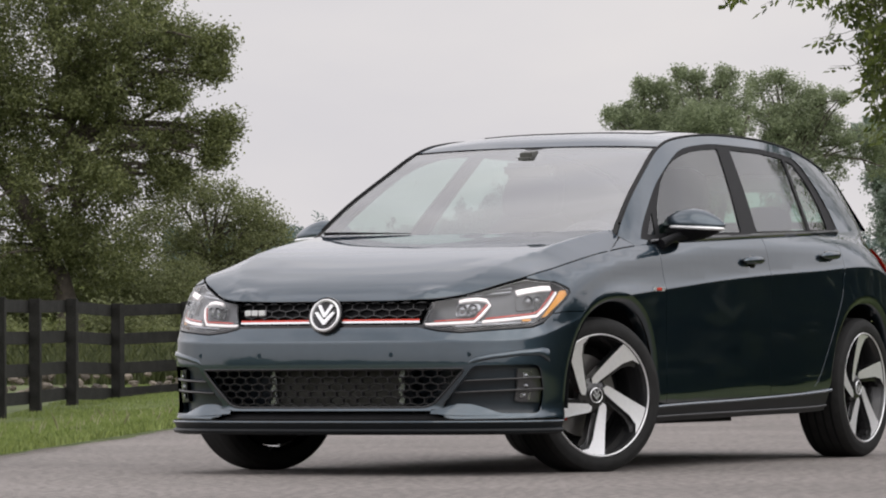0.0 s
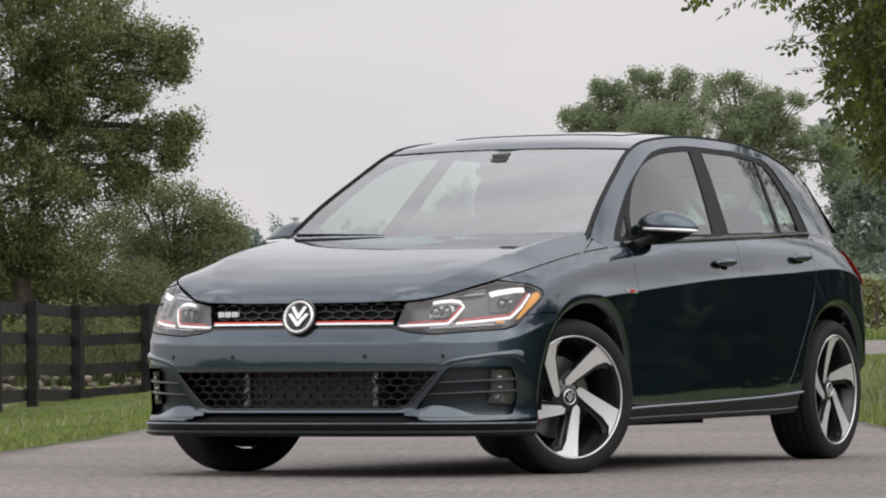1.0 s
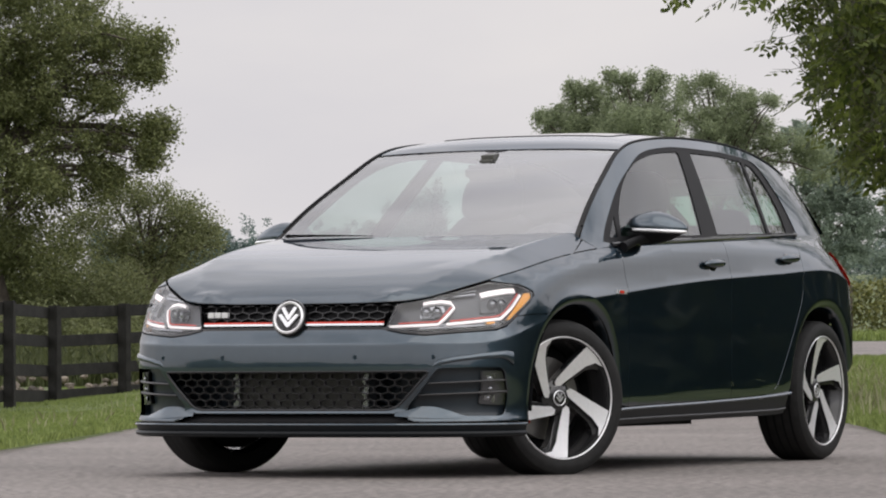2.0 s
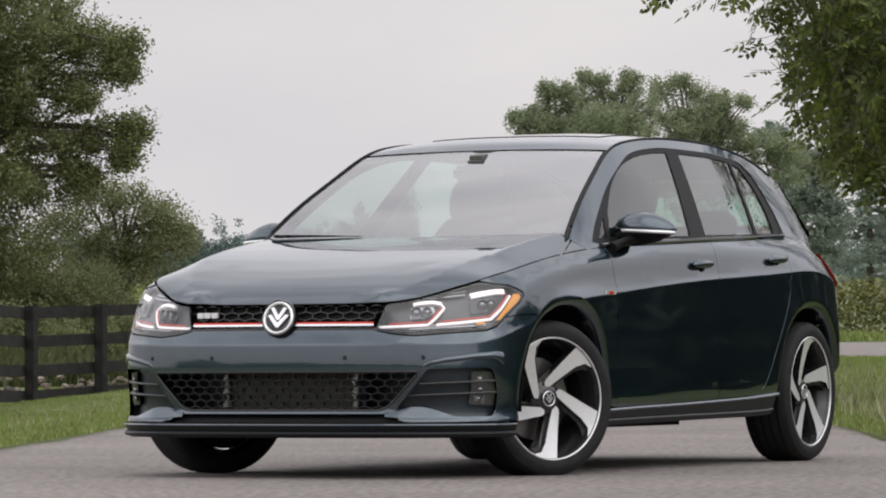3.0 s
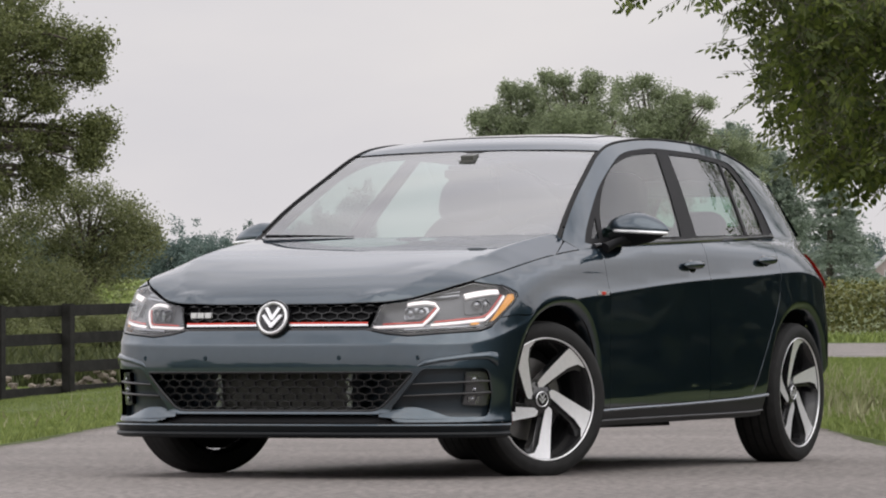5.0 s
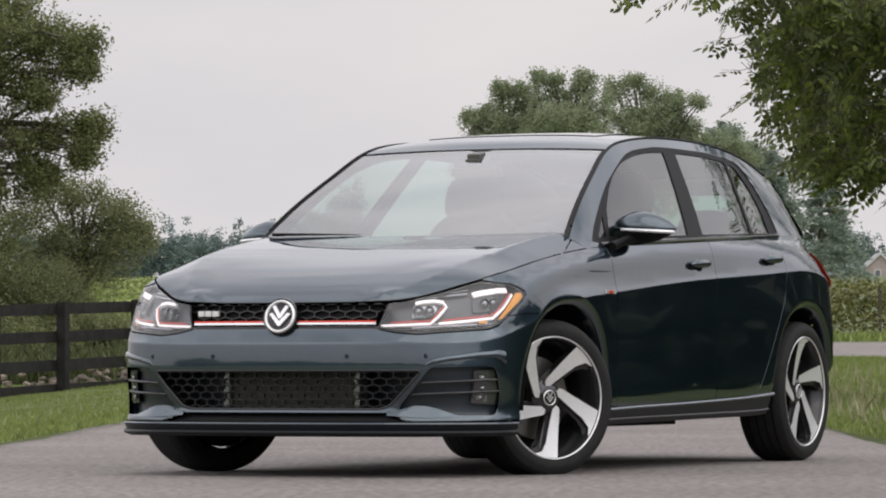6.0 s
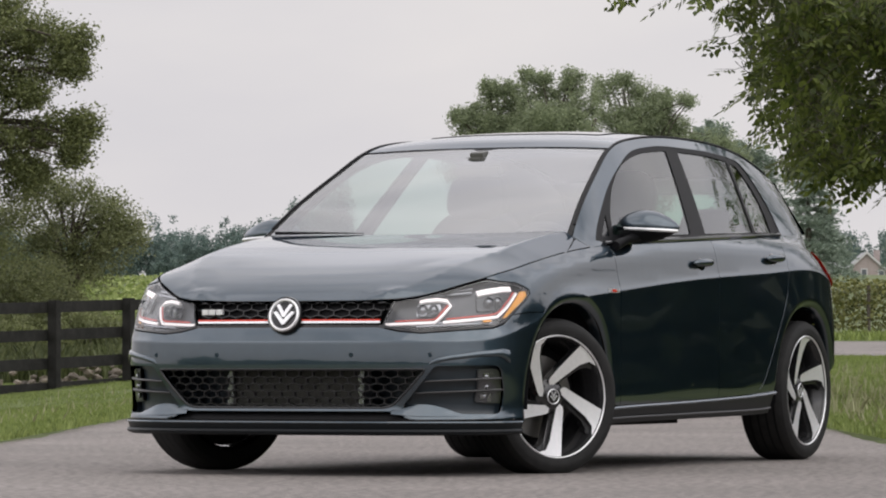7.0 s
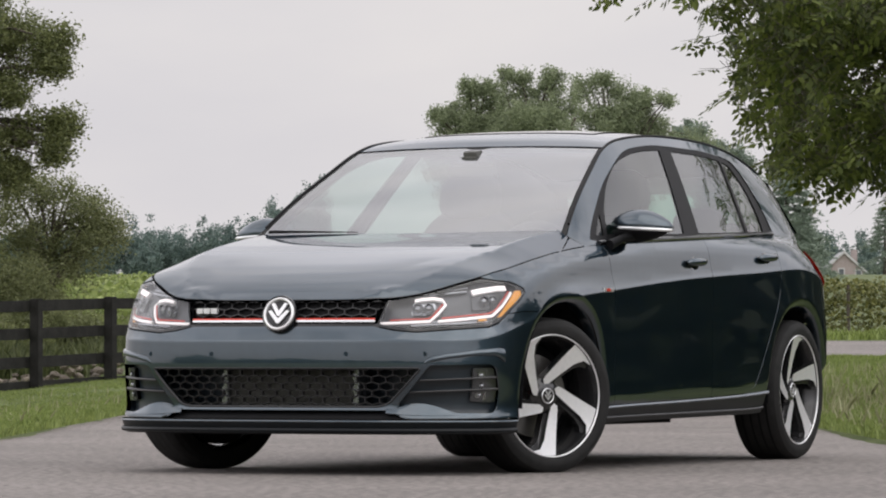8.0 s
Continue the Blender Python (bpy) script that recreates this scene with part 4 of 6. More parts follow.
rear_edge = [(-3.245, 1.06), (-3.19, 1.15), (-3.09, 1.25), (-3.07, float(rail_z(-3.07)))]
for tag in (1, -1):
    side = lambda x, z, t=tag: cab(x, z, t)
    loop = [(x, float(belt_z(x)) + 0.001) for x in np.linspace(-0.335, -3.235, 60)] + rear_edge + [(float(p[0]), float(p[2]) - 0.004) for p in reversed(RAIL) if -3.06 < p[0] < -0.335]
    skin("cabin_frame", [loop, DLO], side, PAINT, car, h=0.03, depth=0.02)
    holes = [rounded(p, 0.012, 3) for _, p in PANES]
    skin("window_surround", [DLO] + holes, side, BLACK, car, "gloss black window surround", h=0.03, depth=0.012, lift=-0.004)
    for (name, _), p in zip(PANES, holes):
        g = skin(name, [p], side, DARK_GLASS if name == "front_quarter_glass" else SIDE_GLASS, car, "tinted side window", h=0.04, depth=0, lift=-0.008)
        g.visible_shadow = False

# windscreen
border = [(0.0, -1), (0.0, 1), (1.0, 1), (1.0, -1)]
pane = rounded([(0.025, -0.97), (0.025, 0.97), (0.985, 0.965), (0.985, 0.10), (0.965, 0.05), (0.965, -0.05), (0.985, -0.10), (0.985, -0.965)], 0.02)
skin("windscreen_border", [border, pane], screen, RUBBER, car, "black printed windscreen border", h=0.05, depth=0.006, lift=-0.002, step=0.04)
g = skin("windscreen", [pane], screen, WINDSCREEN, car, "clear windscreen reflecting the sky", h=0.05, depth=0, lift=-0.001, step=0.04)
g.visible_shadow = False

# roof
loop = [(-1.052, y) for y in np.linspace(-0.585, 0.585, 30)] + [(float(p[0]), float(p[1]) - 0.004) for p in RAIL if -3.0 < p[0] < -1.06] + [(-3.0, y) for y in np.linspace(0.53, -0.53, 30)]
loop += [(float(p[0]), -float(p[1]) + 0.004) for p in reversed(RAIL) if -3.0 < p[0] < -1.06]
skin("roof", [loop], roof, PAINT, car, h=0.04, depth=0.02)
for tag in (1, -1):
    solid("roof_strip", tube([(p[0], tag * (p[1] - 0.001), p[2] + 0.001) for p in RAIL if -2.95 < p[0] < -0.4], 0.006, 6), BLACK, car, smooth=True)
skin("roof_lining", [[(-1.1, -0.5), (-1.1, 0.5), (-2.9, 0.46), (-2.9, -0.46)]], roof, LINING, car, h=0.08, depth=0, lift=-0.045)

glass_roof = [(-1.34, -0.41), (-1.32, -0.2), (-1.315, 0.0), (-1.32, 0.2), (-1.34, 0.41), (-2.12, 0.41), (-2.12, -0.41)]
skin("sunroof", [rounded(glass_roof, 0.03)], roof, GLOSS_BLACK, car, "black glass sunroof panel", h=0.06, depth=0.006, lift=0.003)

# rear window and spoiler
E0, E1 = np.array([-3.25, 0.625, 1.055]), np.array([-3.07, 0.548, 1.282])


def rear_screen(a, b):
    a, b = np.atleast_1d(np.asarray(a, float)), np.atleast_1d(np.asarray(b, float))
    p = E0[None] + (E1 - E0)[None] * a[:, None]
    return np.stack([p[:, 0] - 0.09 * (1 - b * b), p[:, 1] * b, p[:, 2] + 0.02 * (1 - b * b)], 1)


rw = rounded([(0.12, -0.88), (0.12, 0.88), (0.95, 0.88), (0.95, -0.88)], 0.04)
skin("rear_window_frame", [[(-0.02, -1), (-0.02, 1), (1.0, 1), (1.0, -1)], rw], rear_screen, PAINT, car, h=0.06, depth=0.01, step=0.04)
g = skin("rear_window", [rw], rear_screen, SIDE_GLASS, car, "tinted rear window", h=0.06, depth=0, lift=-0.002, step=0.04)
g.visible_shadow = False
bm = bmesh.new()
for x, z, t in ((-2.97, 0.0, 0.02), (-3.10, -0.012, 0.03), (-3.25, -0.030, 0.012)):
    for y in np.linspace(-0.53, 0.53, 13):
        w = (y / 0.54) ** 2
        zz = 1.327 + z - 0.022 * w + (x + 2.97) * 0.16
        bm.verts.new((x + 0.05 * w, y, zz))
        bm.verts.new((x + 0.05 * w, y, zz - t))
bm.verts.ensure_lookup_table()
for r in range(2):
    for c in range(12):
        a, b = r * 26 + c * 2, (r + 1) * 26 + c * 2
        bm.faces.new([bm.verts[i] for i in (a, a + 2, b + 2, b)])
        bm.faces.new([bm.verts[i] for i in (a + 1, b + 1, b + 3, a + 3)])
for c in range(12):
    bm.faces.new([bm.verts[i] for i in (52 + c * 2, 54 + c * 2, 55 + c * 2, 53 + c * 2)])
part("roof_spoiler", bm, PAINT, car, smooth=True)

# floor pan, wheel housings and exhaust side
bm = bmesh.new()
box(bm, (-3.2, -0.62, 0.20), (0.62, 0.62, 0.27), 0.02)
box(bm, (-2.15, -0.80, 0.215), (-0.42, 0.80, 0.27), 0.02)
box(bm, (-3.25, -0.72, 0.27), (-3.05, 0.72, 0.40), 0.02)
box(bm, (-1.75, -0.64, 0.178), (-0.70, 0.64, 0.24), 0.025)
box(bm, (-0.50, -0.45, 0.170), (0.30, 0.45, 0.23), 0.03)
part("floor_pan", bm, BLACK, car, "black underbody")
for cx, off in ((0.0, ARCH_F), (-2.631, ARCH_R)):
    for tag in (1, -1):
        line_ = OPEN_F if cx == 0 else OPEN_R
        v, f = [], []
        for s, z in line_[(line_[:, 1] > np.where((cx < -1) & (line_[:, 0] > ARCH_R), 0.37, 0.24))]:
            x = cx - (s - off)
            outer = 0.872 if cx == 0 or s < ARCH_R + 0.1 else 0.872 - 0.45 * (s - ARCH_R - 0.1)
            v += [(x, tag * outer, z + 0.004), (x, tag * 0.50, z + 0.004)]
        k = len(v) // 2
        f = [(2 * i, 2 * i + 1, 2 * i + 3, 2 * i + 2) for i in range(k - 1)] + [tuple(2 * i + 1 for i in range(k))]
        solid("wheel_housing", (v, f), BLACK, car)

# dashboard, seats and wheel inside
bm = bmesh.new()
box(bm, (-0.78, -0.70, 0.62), (-0.35, 0.70, 0.915), 0.05)
part("dashboard", bm, DASH, car, "black dashboard", smooth=True)
def cushion(lo, hi, p=0.45, waist=0.0):
    """A soft block: a ball pressed towards its box, narrower towards the top by waist."""
    bm = bmesh.new()
    bmesh.ops.create_uvsphere(bm, u_segments=28, v_segments=18, radius=1)
    c, h = [(a + b) / 2 for a, b in zip(lo, hi)], [(b - a) / 2 for a, b in zip(lo, hi)]
    for v in bm.verts:
        q = [math.copysign(abs(k) ** p, k) for k in v.co]
        q[1] *= 1 - waist * max(q[2], 0) ** 2
        v.co = [c[i] + h[i] * q[i] for i in range(3)]
    return bm


for y in (0.36, -0.36):
    seat = new("front_seat")
    seat.parent = car
    part("seat_cushion", cushion((-1.60, y - 0.26, 0.36), (-1.06, y + 0.26, 0.55)), FABRIC, seat, smooth=True)
    part("backrest", cushion((-0.09, -0.27, -0.02), (0.09, 0.27, 0.66), 0.5, 0.32), FABRIC, seat, smooth=True, m=pose(-1.58, y, 0.50, 0, -18, 0))
    part("headrest", cushion((-0.055, -0.145, 0.63), (0.055, 0.145, 0.85), 0.55, 0.25), FABRIC, seat, smooth=True, m=pose(-1.56, y, 0.47, 0, -14, 0))
bench = new("rear_seat")
bench.parent = car
part("backrest", cushion((-0.08, -0.64, 0.0), (0.08, 0.64, 0.56), 0.3, 0.06), FABRIC, bench, smooth=True, m=pose(-2.42, 0, 0.50, 0, -20, 0))
part("seat_cushion", cushion((-2.42, -0.64, 0.36), (-1.95, 0.64, 0.52), 0.3), FABRIC, bench, smooth=True)
for y in (-0.38, 0.38):
    part("headrest", cushion((-0.04, -0.13, -0.03), (0.04, 0.13, 0.14), 0.5, 0.2), FABRIC, bench, smooth=True, m=pose(-2.63, y, 1.01, 0, -12, 0))
steer = [(0.19 * math.cos(a), 0.19 * math.sin(a), 0) for a in np.linspace(0, 2 * math.pi, 33)]
wheel = solid("steering_wheel", join(tube(steer, 0.016, 8), tube([(-0.18, 0, 0), (0.18, 0, 0)], 0.02, 6), tube([(0, 0, 0), (0, -0.18, 0)], 0.02, 6)), DASH, car, smooth=True,
              m=pose(-0.92, 0.36, 0.86, 0, 0, 0) @ Matrix.Rotation(radians(-90), 4, "Z") @ Matrix.Rotation(radians(65), 4, "X"))
bm = bmesh.new()
box(bm, (-0.02, -0.12, -0.035), (0.02, 0.12, 0.035), 0.018)
part("rear_view_mirror", bm, FIN, car, smooth=True, m=pose(-0.98, 0.0, 1.275, 0, 10, 0))
bm = bmesh.new()
box(bm, (-0.05, -0.05, -0.03), (0.05, 0.05, 0.03), 0.02)
part("mirror_mount", bm, FIN, car, smooth=True, m=pose(-0.985, 0.0, 1.325, 0, 10, 0))

# door mirrors
for tag in (1, -1):
    mir = new("door_mirror")
    mir.parent = car
    mir.matrix_basis = pose(-0.725, tag * 0.903 if tag > 0 else -0.872, 1.020 if tag > 0 else 1.006) @ Matrix.Diagonal((1, tag, 1, 1))
    bm = bmesh.new()
    bmesh.ops.create_uvsphere(bm, u_segments=32, v_segments=20, radius=1)
    for v in bm.verts:
        x, y, z = v.co
        wide = 0.140
        taper = 1 - 0.28 * max(y, 0) ** 1.5
        v.co = ((0.085 * x if x > 0 else 0.045 * x) * taper, wide * y, (0.068 * z * taper if z > 0 else 0.028 * z) - 0.010 * max(y, 0) - 0.004)
    part("mirror_cap", bm, PAINT, mir, "dark painted mirror cap", smooth=True)
    bm = bmesh.new()
    bmesh.ops.create_uvsphere(bm, u_segments=32, v_segments=14, radius=1)
    for v in bm.verts:
        x, y, z = v.co
        v.co = ((0.078 * x if x > 0 else 0.04 * x) * (1 - 0.2 * max(-z, 0)), 0.134 * y - 0.004 - 0.02 * max(-z, 0), (0.022 if z > 0 else 0.046) * z - 0.030 + (0.012 * y if z < 0 else -0.004 * y))
    part("mirror_base", bm, BLACK, mir, "black lower mirror housing", smooth=True)
    sig = [(0.086 * math.cos(a) - 0.004, 0.139 * math.sin(a), -0.018 - 0.008 * math.sin(a)) for a in np.linspace(radians(-35), radians(78), 18)]
    solid("turn_signal", tube(sig, 0.0075, 8), SILVER, mir, "clear turn signal strip", smooth=True)
    solid("mirror_arm", tube([(0.03, -0.02, -0.045), (0.10, -0.055, -0.062), (0.20, -0.065, -0.090)], [0.022, 0.017, 0.022], 10), BLACK, mir, smooth=True)

# wipers
for y0, y1 in ((-0.64, -0.22),):
    path = [hood(np.array([-0.315 + 0.03 * (t - 0.5) ** 2]), np.array([y0 + (y1 - y0) * t]))[0] + (0.0, 0, 0.012 - 0.008 * t) for t in np.linspace(0, 1, 14)]
    solid("wiper", tube(path, [0.008 - 0.0005 * k for k in range(14)], 6), BLACK, car, "black wiper arm", smooth=True)


# wheels
def build_wheel(name):
    w = new(name)
    w.parent = car
    prof = [(0.236, -0.105), (0.256, -0.112), (0.286, -0.113), (0.306, -0.100), (0.3155, -0.082), (0.318, -0.05), (0.318, 0.05), (0.3155, 0.082), (0.306, 0.100), (0.289, 0.110), (0.272, 0.1125), (0.2545, 0.108), (0.248, 0.096), (0.236, 0.09)]
    tyre = solid("tyre", lathe(prof, 96), RUBBER, w, "black low-profile tyre", smooth=True, angle=25)
    for y in (-0.06, -0.02, 0.02, 0.06):
        solid("tread_groove", lathe([(0.3184, y - 0.005), (0.3186, y - 0.004), (0.3186, y + 0.004), (0.3184, y + 0.005)], 64), BLACK, w)
    solid("barrel", lathe([(0.232, 0.100), (0.226, 0.085), (0.214, 0.06), (0.205, 0.0), (0.21, -0.09)], 80), RIM_BLACK, w, smooth=True)
    solid("rim_lip", lathe([(0.231, 0.090), (0.2325, 0.1025), (0.2355, 0.1055), (0.239, 0.103), (0.240, 0.094)], 96), MACHINED, w, "machined outer rim", smooth=True)
    solid("brake_disc", lathe([(0.0, -0.02), (0.16, -0.02), (0.16, -0.045), (0.0, -0.045)], 48), BRAKE, w, "steel brake disc", smooth=True)
    solid("wheel_back", lathe([(0.0, -0.06), (0.205, -0.06)], 48), BLACK, w)
    polar = lambda rows: [(r * math.cos(radians(t)), r * math.sin(radians(t))) for r, t in rows]
    # straight leading edge, broad foot on the rim, kinked trailing edge; angles run on from the leading edge's foot
    lead_edge = [(0.028, -0.031), (0.044, -0.0485), (0.060, -0.0480)] + dense([(0.064, -0.0468), (0.2405, 0.0)], 0.02, False)
    foot = polar([(0.2415, t) for t in range(3, 28, 3)])
    trail_edge = polar([(0.2415, 29.5), (0.228, 26.5)]) + [(0.201, 0.070), (0.168, 0.041)] + dense([(0.166, 0.040), (0.094, 0.006), (0.036, -0.021)], 0.02, False)
    blade = lead_edge + foot + trail_edge
    dish = lambda r: 0.062 + 0.034 * (r / 0.23) ** 1.6
    for k in range(5):
        a0 = 2 * math.pi * k / 5

        def put(u, v, wv, a0=a0):
            return (u * math.cos(a0) - v * math.sin(a0), dish(math.hypot(u, v)) + wv, u * math.sin(a0) + v * math.cos(a0))
        top_pts = dense(blade, 0.02)
        uv, tri = fill([top_pts], 0.02)
        v = [put(x, y, 0) for x, y in uv]
        f = [tuple(t) for t in tri]
        solid("spoke_face", (v, f), MACHINED, w, "machined bright spoke", smooth=True)
        v, f = slab(top_pts, 0.045, put)
        solid("spoke_body", (v, f[2:]), RIM_BLACK, w, smooth=False)
        # dark recessed rib beside each bright face
        rib = [(0.040, -0.026), (0.096, 0.001), (0.170, 0.040), (0.203, 0.070), (0.206, 0.098), (0.188, 0.104), (0.182, 0.082), (0.158, 0.056), (0.090, 0.022), (0.040, -0.002)]
        solid("spoke_rib", slab(rib, 0.035, lambda u, v, wv, a0=a0: (u * math.cos(a0) - v * math.sin(a0), dish(math.hypot(u, v)) - 0.016 + wv, u * math.sin(a0) + v * math.cos(a0))), RIM_BLACK, w)
        b = a0 + radians(-10)
        bm = bmesh.new()
        bmesh.ops.create_cone(bm, cap_ends=True, segments=12, radius1=0.011, radius2=0.010, depth=0.02, matrix=Matrix.Translation((0.054 * math.cos(b), 0.052, 0.054 * math.sin(b))) @ pose(0, 0, 0, 90, 0, 0))
        part("wheel_bolt", bm, RIM_BLACK, w, smooth=True)
    solid("hub", lathe([(0.0, 0.066), (0.045, 0.066), (0.07, 0.050), (0.075, 0.02)], 40), RIM_BLACK, w, smooth=True)
    cap = solid("centre_cap", lathe([(0.0, 0.0735), (0.026, 0.0735), (0.031, 0.071), (0.033, 0.064)], 40), GLOSS_BLACK, w, "dark cap with a bright ring", smooth=True)
    solid("cap_ring", lathe([(0.026, 0.0737), (0.028, 0.0755), (0.0305, 0.0735), (0.031, 0.070)], 40), SILVER, w, smooth=True)
    for w2, h0 in ((0.014, 0.020), (0.019, 0.006)):
        pts = [(-w2, h0 - 0.002), (-w2 + 0.006, h0), (0, h0 - 0.014), (w2 - 0.006, h0), (w2, h0 - 0.002), (0, h0 - 0.024)]
        solid("cap_mark", slab(pts, 0.003, lambda a, b, wv: (-a, 0.0755 + wv, b)), SILVER, w).data.transform(Matrix.Rotation(radians(193.6), 4, "Y"))
    for o in w.children:
        if not o.name.startswith(("tyre", "tread")):
            o.data.transform(Matrix.Diagonal((1.045, 1, 1.045, 1)))
    return w


front_left = build_wheel("wheel")
rear_left = copy_thing(front_left, Matrix())
front_right = copy_thing(front_left, Matrix())
rear_right = copy_thing(front_left, Matrix())
STEER = 26
spin = lambda deg: Matrix.Rotation(radians(-deg), 4, "Y")
# the leading edge of a blade's foot, counted from the nose side upwards
front_left.matrix_basis = pose(0.022, 0.750, 0.309, 0, 0, -STEER) @ spin(193.6)
rear_left.matrix_basis = pose(-2.645, 0.766, 0.316) @ spin(79.0)
front_right.matrix_basis = pose(0.0, -0.762, 0.316, 0, 0, 180 - STEER) @ spin(20)
rear_right.matrix_basis = pose(-2.631, -0.757, 0.316, 0, 0, 180) @ spin(50)
for (x, y, rz) in ((0.022, 0.750, -STEER), (-2.645, 0.766, 0), (0.0, -0.762, 180 - STEER), (-2.631, -0.757, 180)):
    bm = bmesh.new()
    box(bm, (0.075, -0.062, -0.12), (0.150, -0.01, -0.03), 0.012)
    part("brake_caliper", bm, RED, car, "red brake caliper", smooth=True, m=pose(x, y, 0.316, 0, 0, rz))
for o in (front_left, rear_left, front_right, rear_right):
    tagged(o, "black and machined five-spoke alloy wheel", group="car wheels")


# ---- the site: depth ahead of the lane's near end and distance to its side ----
AHEAD, ASIDE = np.array([-0.9041, -0.4274]), np.array([-0.4274, 0.9041])
NEAR = np.array([17.04, 8.37])


def site(d, r):
    return NEAR + np.multiply.outer(d, AHEAD) + np.multiply.outer(r, ASIDE)


def ease(a, b, x):
    t = np.clip((np.asarray(x, float) - a) / (b - a), 0, 1)
    return t * t * (3 - 2 * t)


def height(d, r):
    """Height of the ground: level by the car, then a gentle rise; the verge falls off towards the fence."""
    d, r = np.asarray(d, float), np.asarray(r, float)
    run = np.clip(d, -50, 900)
    z = 0.0150 * np.maximum(run - 47, 0) * ease(44, 60, run) + 0.011 * np.clip(run - 120, 0, 180)
    verge = -0.072 * np.clip(-r - 2.6, 0, 3.5) * ease(20, 26, d) * (1 - ease(60, 85, d))
    return z + verge


def lawn_bump(d, r):
    return 0.035 * ease(2.55, 2.9, np.abs(r))


GRASS = material("rough_grass_soil", (0.060, 0.085, 0.025), rough=0.95, second=(0.12, 0.145, 0.05), vary=0.3, scale=0.8, bump=0.6, bump_scale=25)
ASPHALT = material("worn_asphalt", (0.098, 0.088, 0.083), rough=0.88, second=(0.288, 0.258, 0.240), vary=0.2, scale=26, bump=0.7, bump_scale=130)
an, al = ASPHALT.node_tree.nodes, ASPHALT.node_tree.links
an["Color Ramp"].color_ramp.elements[0].position, an["Color Ramp"].color_ramp.elements[1].position = 0.42, 0.58
patch, level_map, tone = an.new("ShaderNodeTexNoise"), an.new("ShaderNodeMapRange"), an.new("ShaderNodeHueSaturation")
patch.inputs["Scale"].default_value, patch.inputs["Detail"].default_value = 0.55, 5
level_map.inputs["From Min"].default_value, level_map.inputs["From Max"].default_value = 0.3, 0.7
level_map.inputs["To Min"].default_value, level_map.inputs["To Max"].default_value = 0.82, 1.16
source = an["Principled BSDF"].inputs["Base Color"].links[0].from_socket
al.new(an["Texture Coordinate"].outputs["Object"], patch.inputs["Vector"])
al.new(patch.outputs["Fac"], level_map.inputs["Value"])
al.new(level_map.outputs["Result"], tone.inputs["Value"])
al.new(source, tone.inputs["Color"])
al.new(tone.outputs["Color"], an["Principled BSDF"].inputs["Base Color"])


def sheet(name, ds, rs, mat, label, lift, clip=None):
    D, R = np.meshgrid(ds, rs, indexing="ij")
    if clip:
        D, R = clip(D, R)
    P = site(D, R)
    Z = height(D, R) + (lift(D, R) if callable(lift) else lift)
    v = np.concatenate([P, Z[..., None]], -1).reshape(-1, 3)
    n, m = D.shape
    f = [(i * m + j, i * m + j + 1, (i + 1) * m + j + 1, (i + 1) * m + j) for i in range(n - 1) for j in range(m - 1)]
    me = mesh_of(name, v, f, mat)
    bm = bmesh.new()
    bm.from_mesh(me)
    bmesh.ops.recalc_face_normals(bm, faces=bm.faces)
    if sum(q.normal.z for q in bm.faces) < 0:
        bmesh.ops.reverse_faces(bm, faces=bm.faces)
    bm.to_mesh(me)
    bm.free()
    return tagged(new(name, me), label, name, kind="structure")


far_d = np.r_[-3000, -1200, -500, -200, -100, np.linspace(-60, 140, 81), 160, 200, 250, 300, 400, 550, 750, 900, 1300, 2000, 3500]
far_r = np.r_[-3000, -1000, -400, -150, -80, -40, -20, -12, np.linspace(-8, -2.9, 12), -2.6, -2.2, 0, 2.2, 2.5, np.linspace(2.9, 12, 14), 20, 40, 80, 150, 400, 1000, 3000]


def ground_lift(D, R):
    lane = (1 - ease(2.35, 2.9, np.abs(R))) * (1 - ease(70, 74, D))
    cross = ease(72, 75, D) * (1 - ease(99, 102, D)) * ease(-9, -6, R)
    return 0.03 - 0.09 * np.maximum(lane, cross)


sheet("ground", far_d, far_r, GRASS, "grassy ground rising gently to the fields", ground_lift)
rng = np.random.default_rng(4)
lane_d = np.linspace(-60, 80, 281)
wob_l, wob_r = (np.convolve(rng.normal(0, 1, 281), np.ones(5) / 5, "same") * 0.09 for _ in range(2))


def lane_clip(D, R):
    left_edge, right_edge = -2.50 + wob_l[:, None], 2.42 + wob_r[:, None]
    mid = (R + 2.5) / 4.92
    return D, left_edge + (right_edge - left_edge) * mid


sheet("drive", lane_d, np.linspace(-2.5, 2.42, 9), ASPHALT, "worn light grey asphalt lane with ragged edges", 0.0, lane_clip)
sheet("road", np.linspace(74.5, 100, 12), np.linspace(-6.5, 120, 30), ASPHALT, "grey asphalt road crossing behind the verge", 0.006)


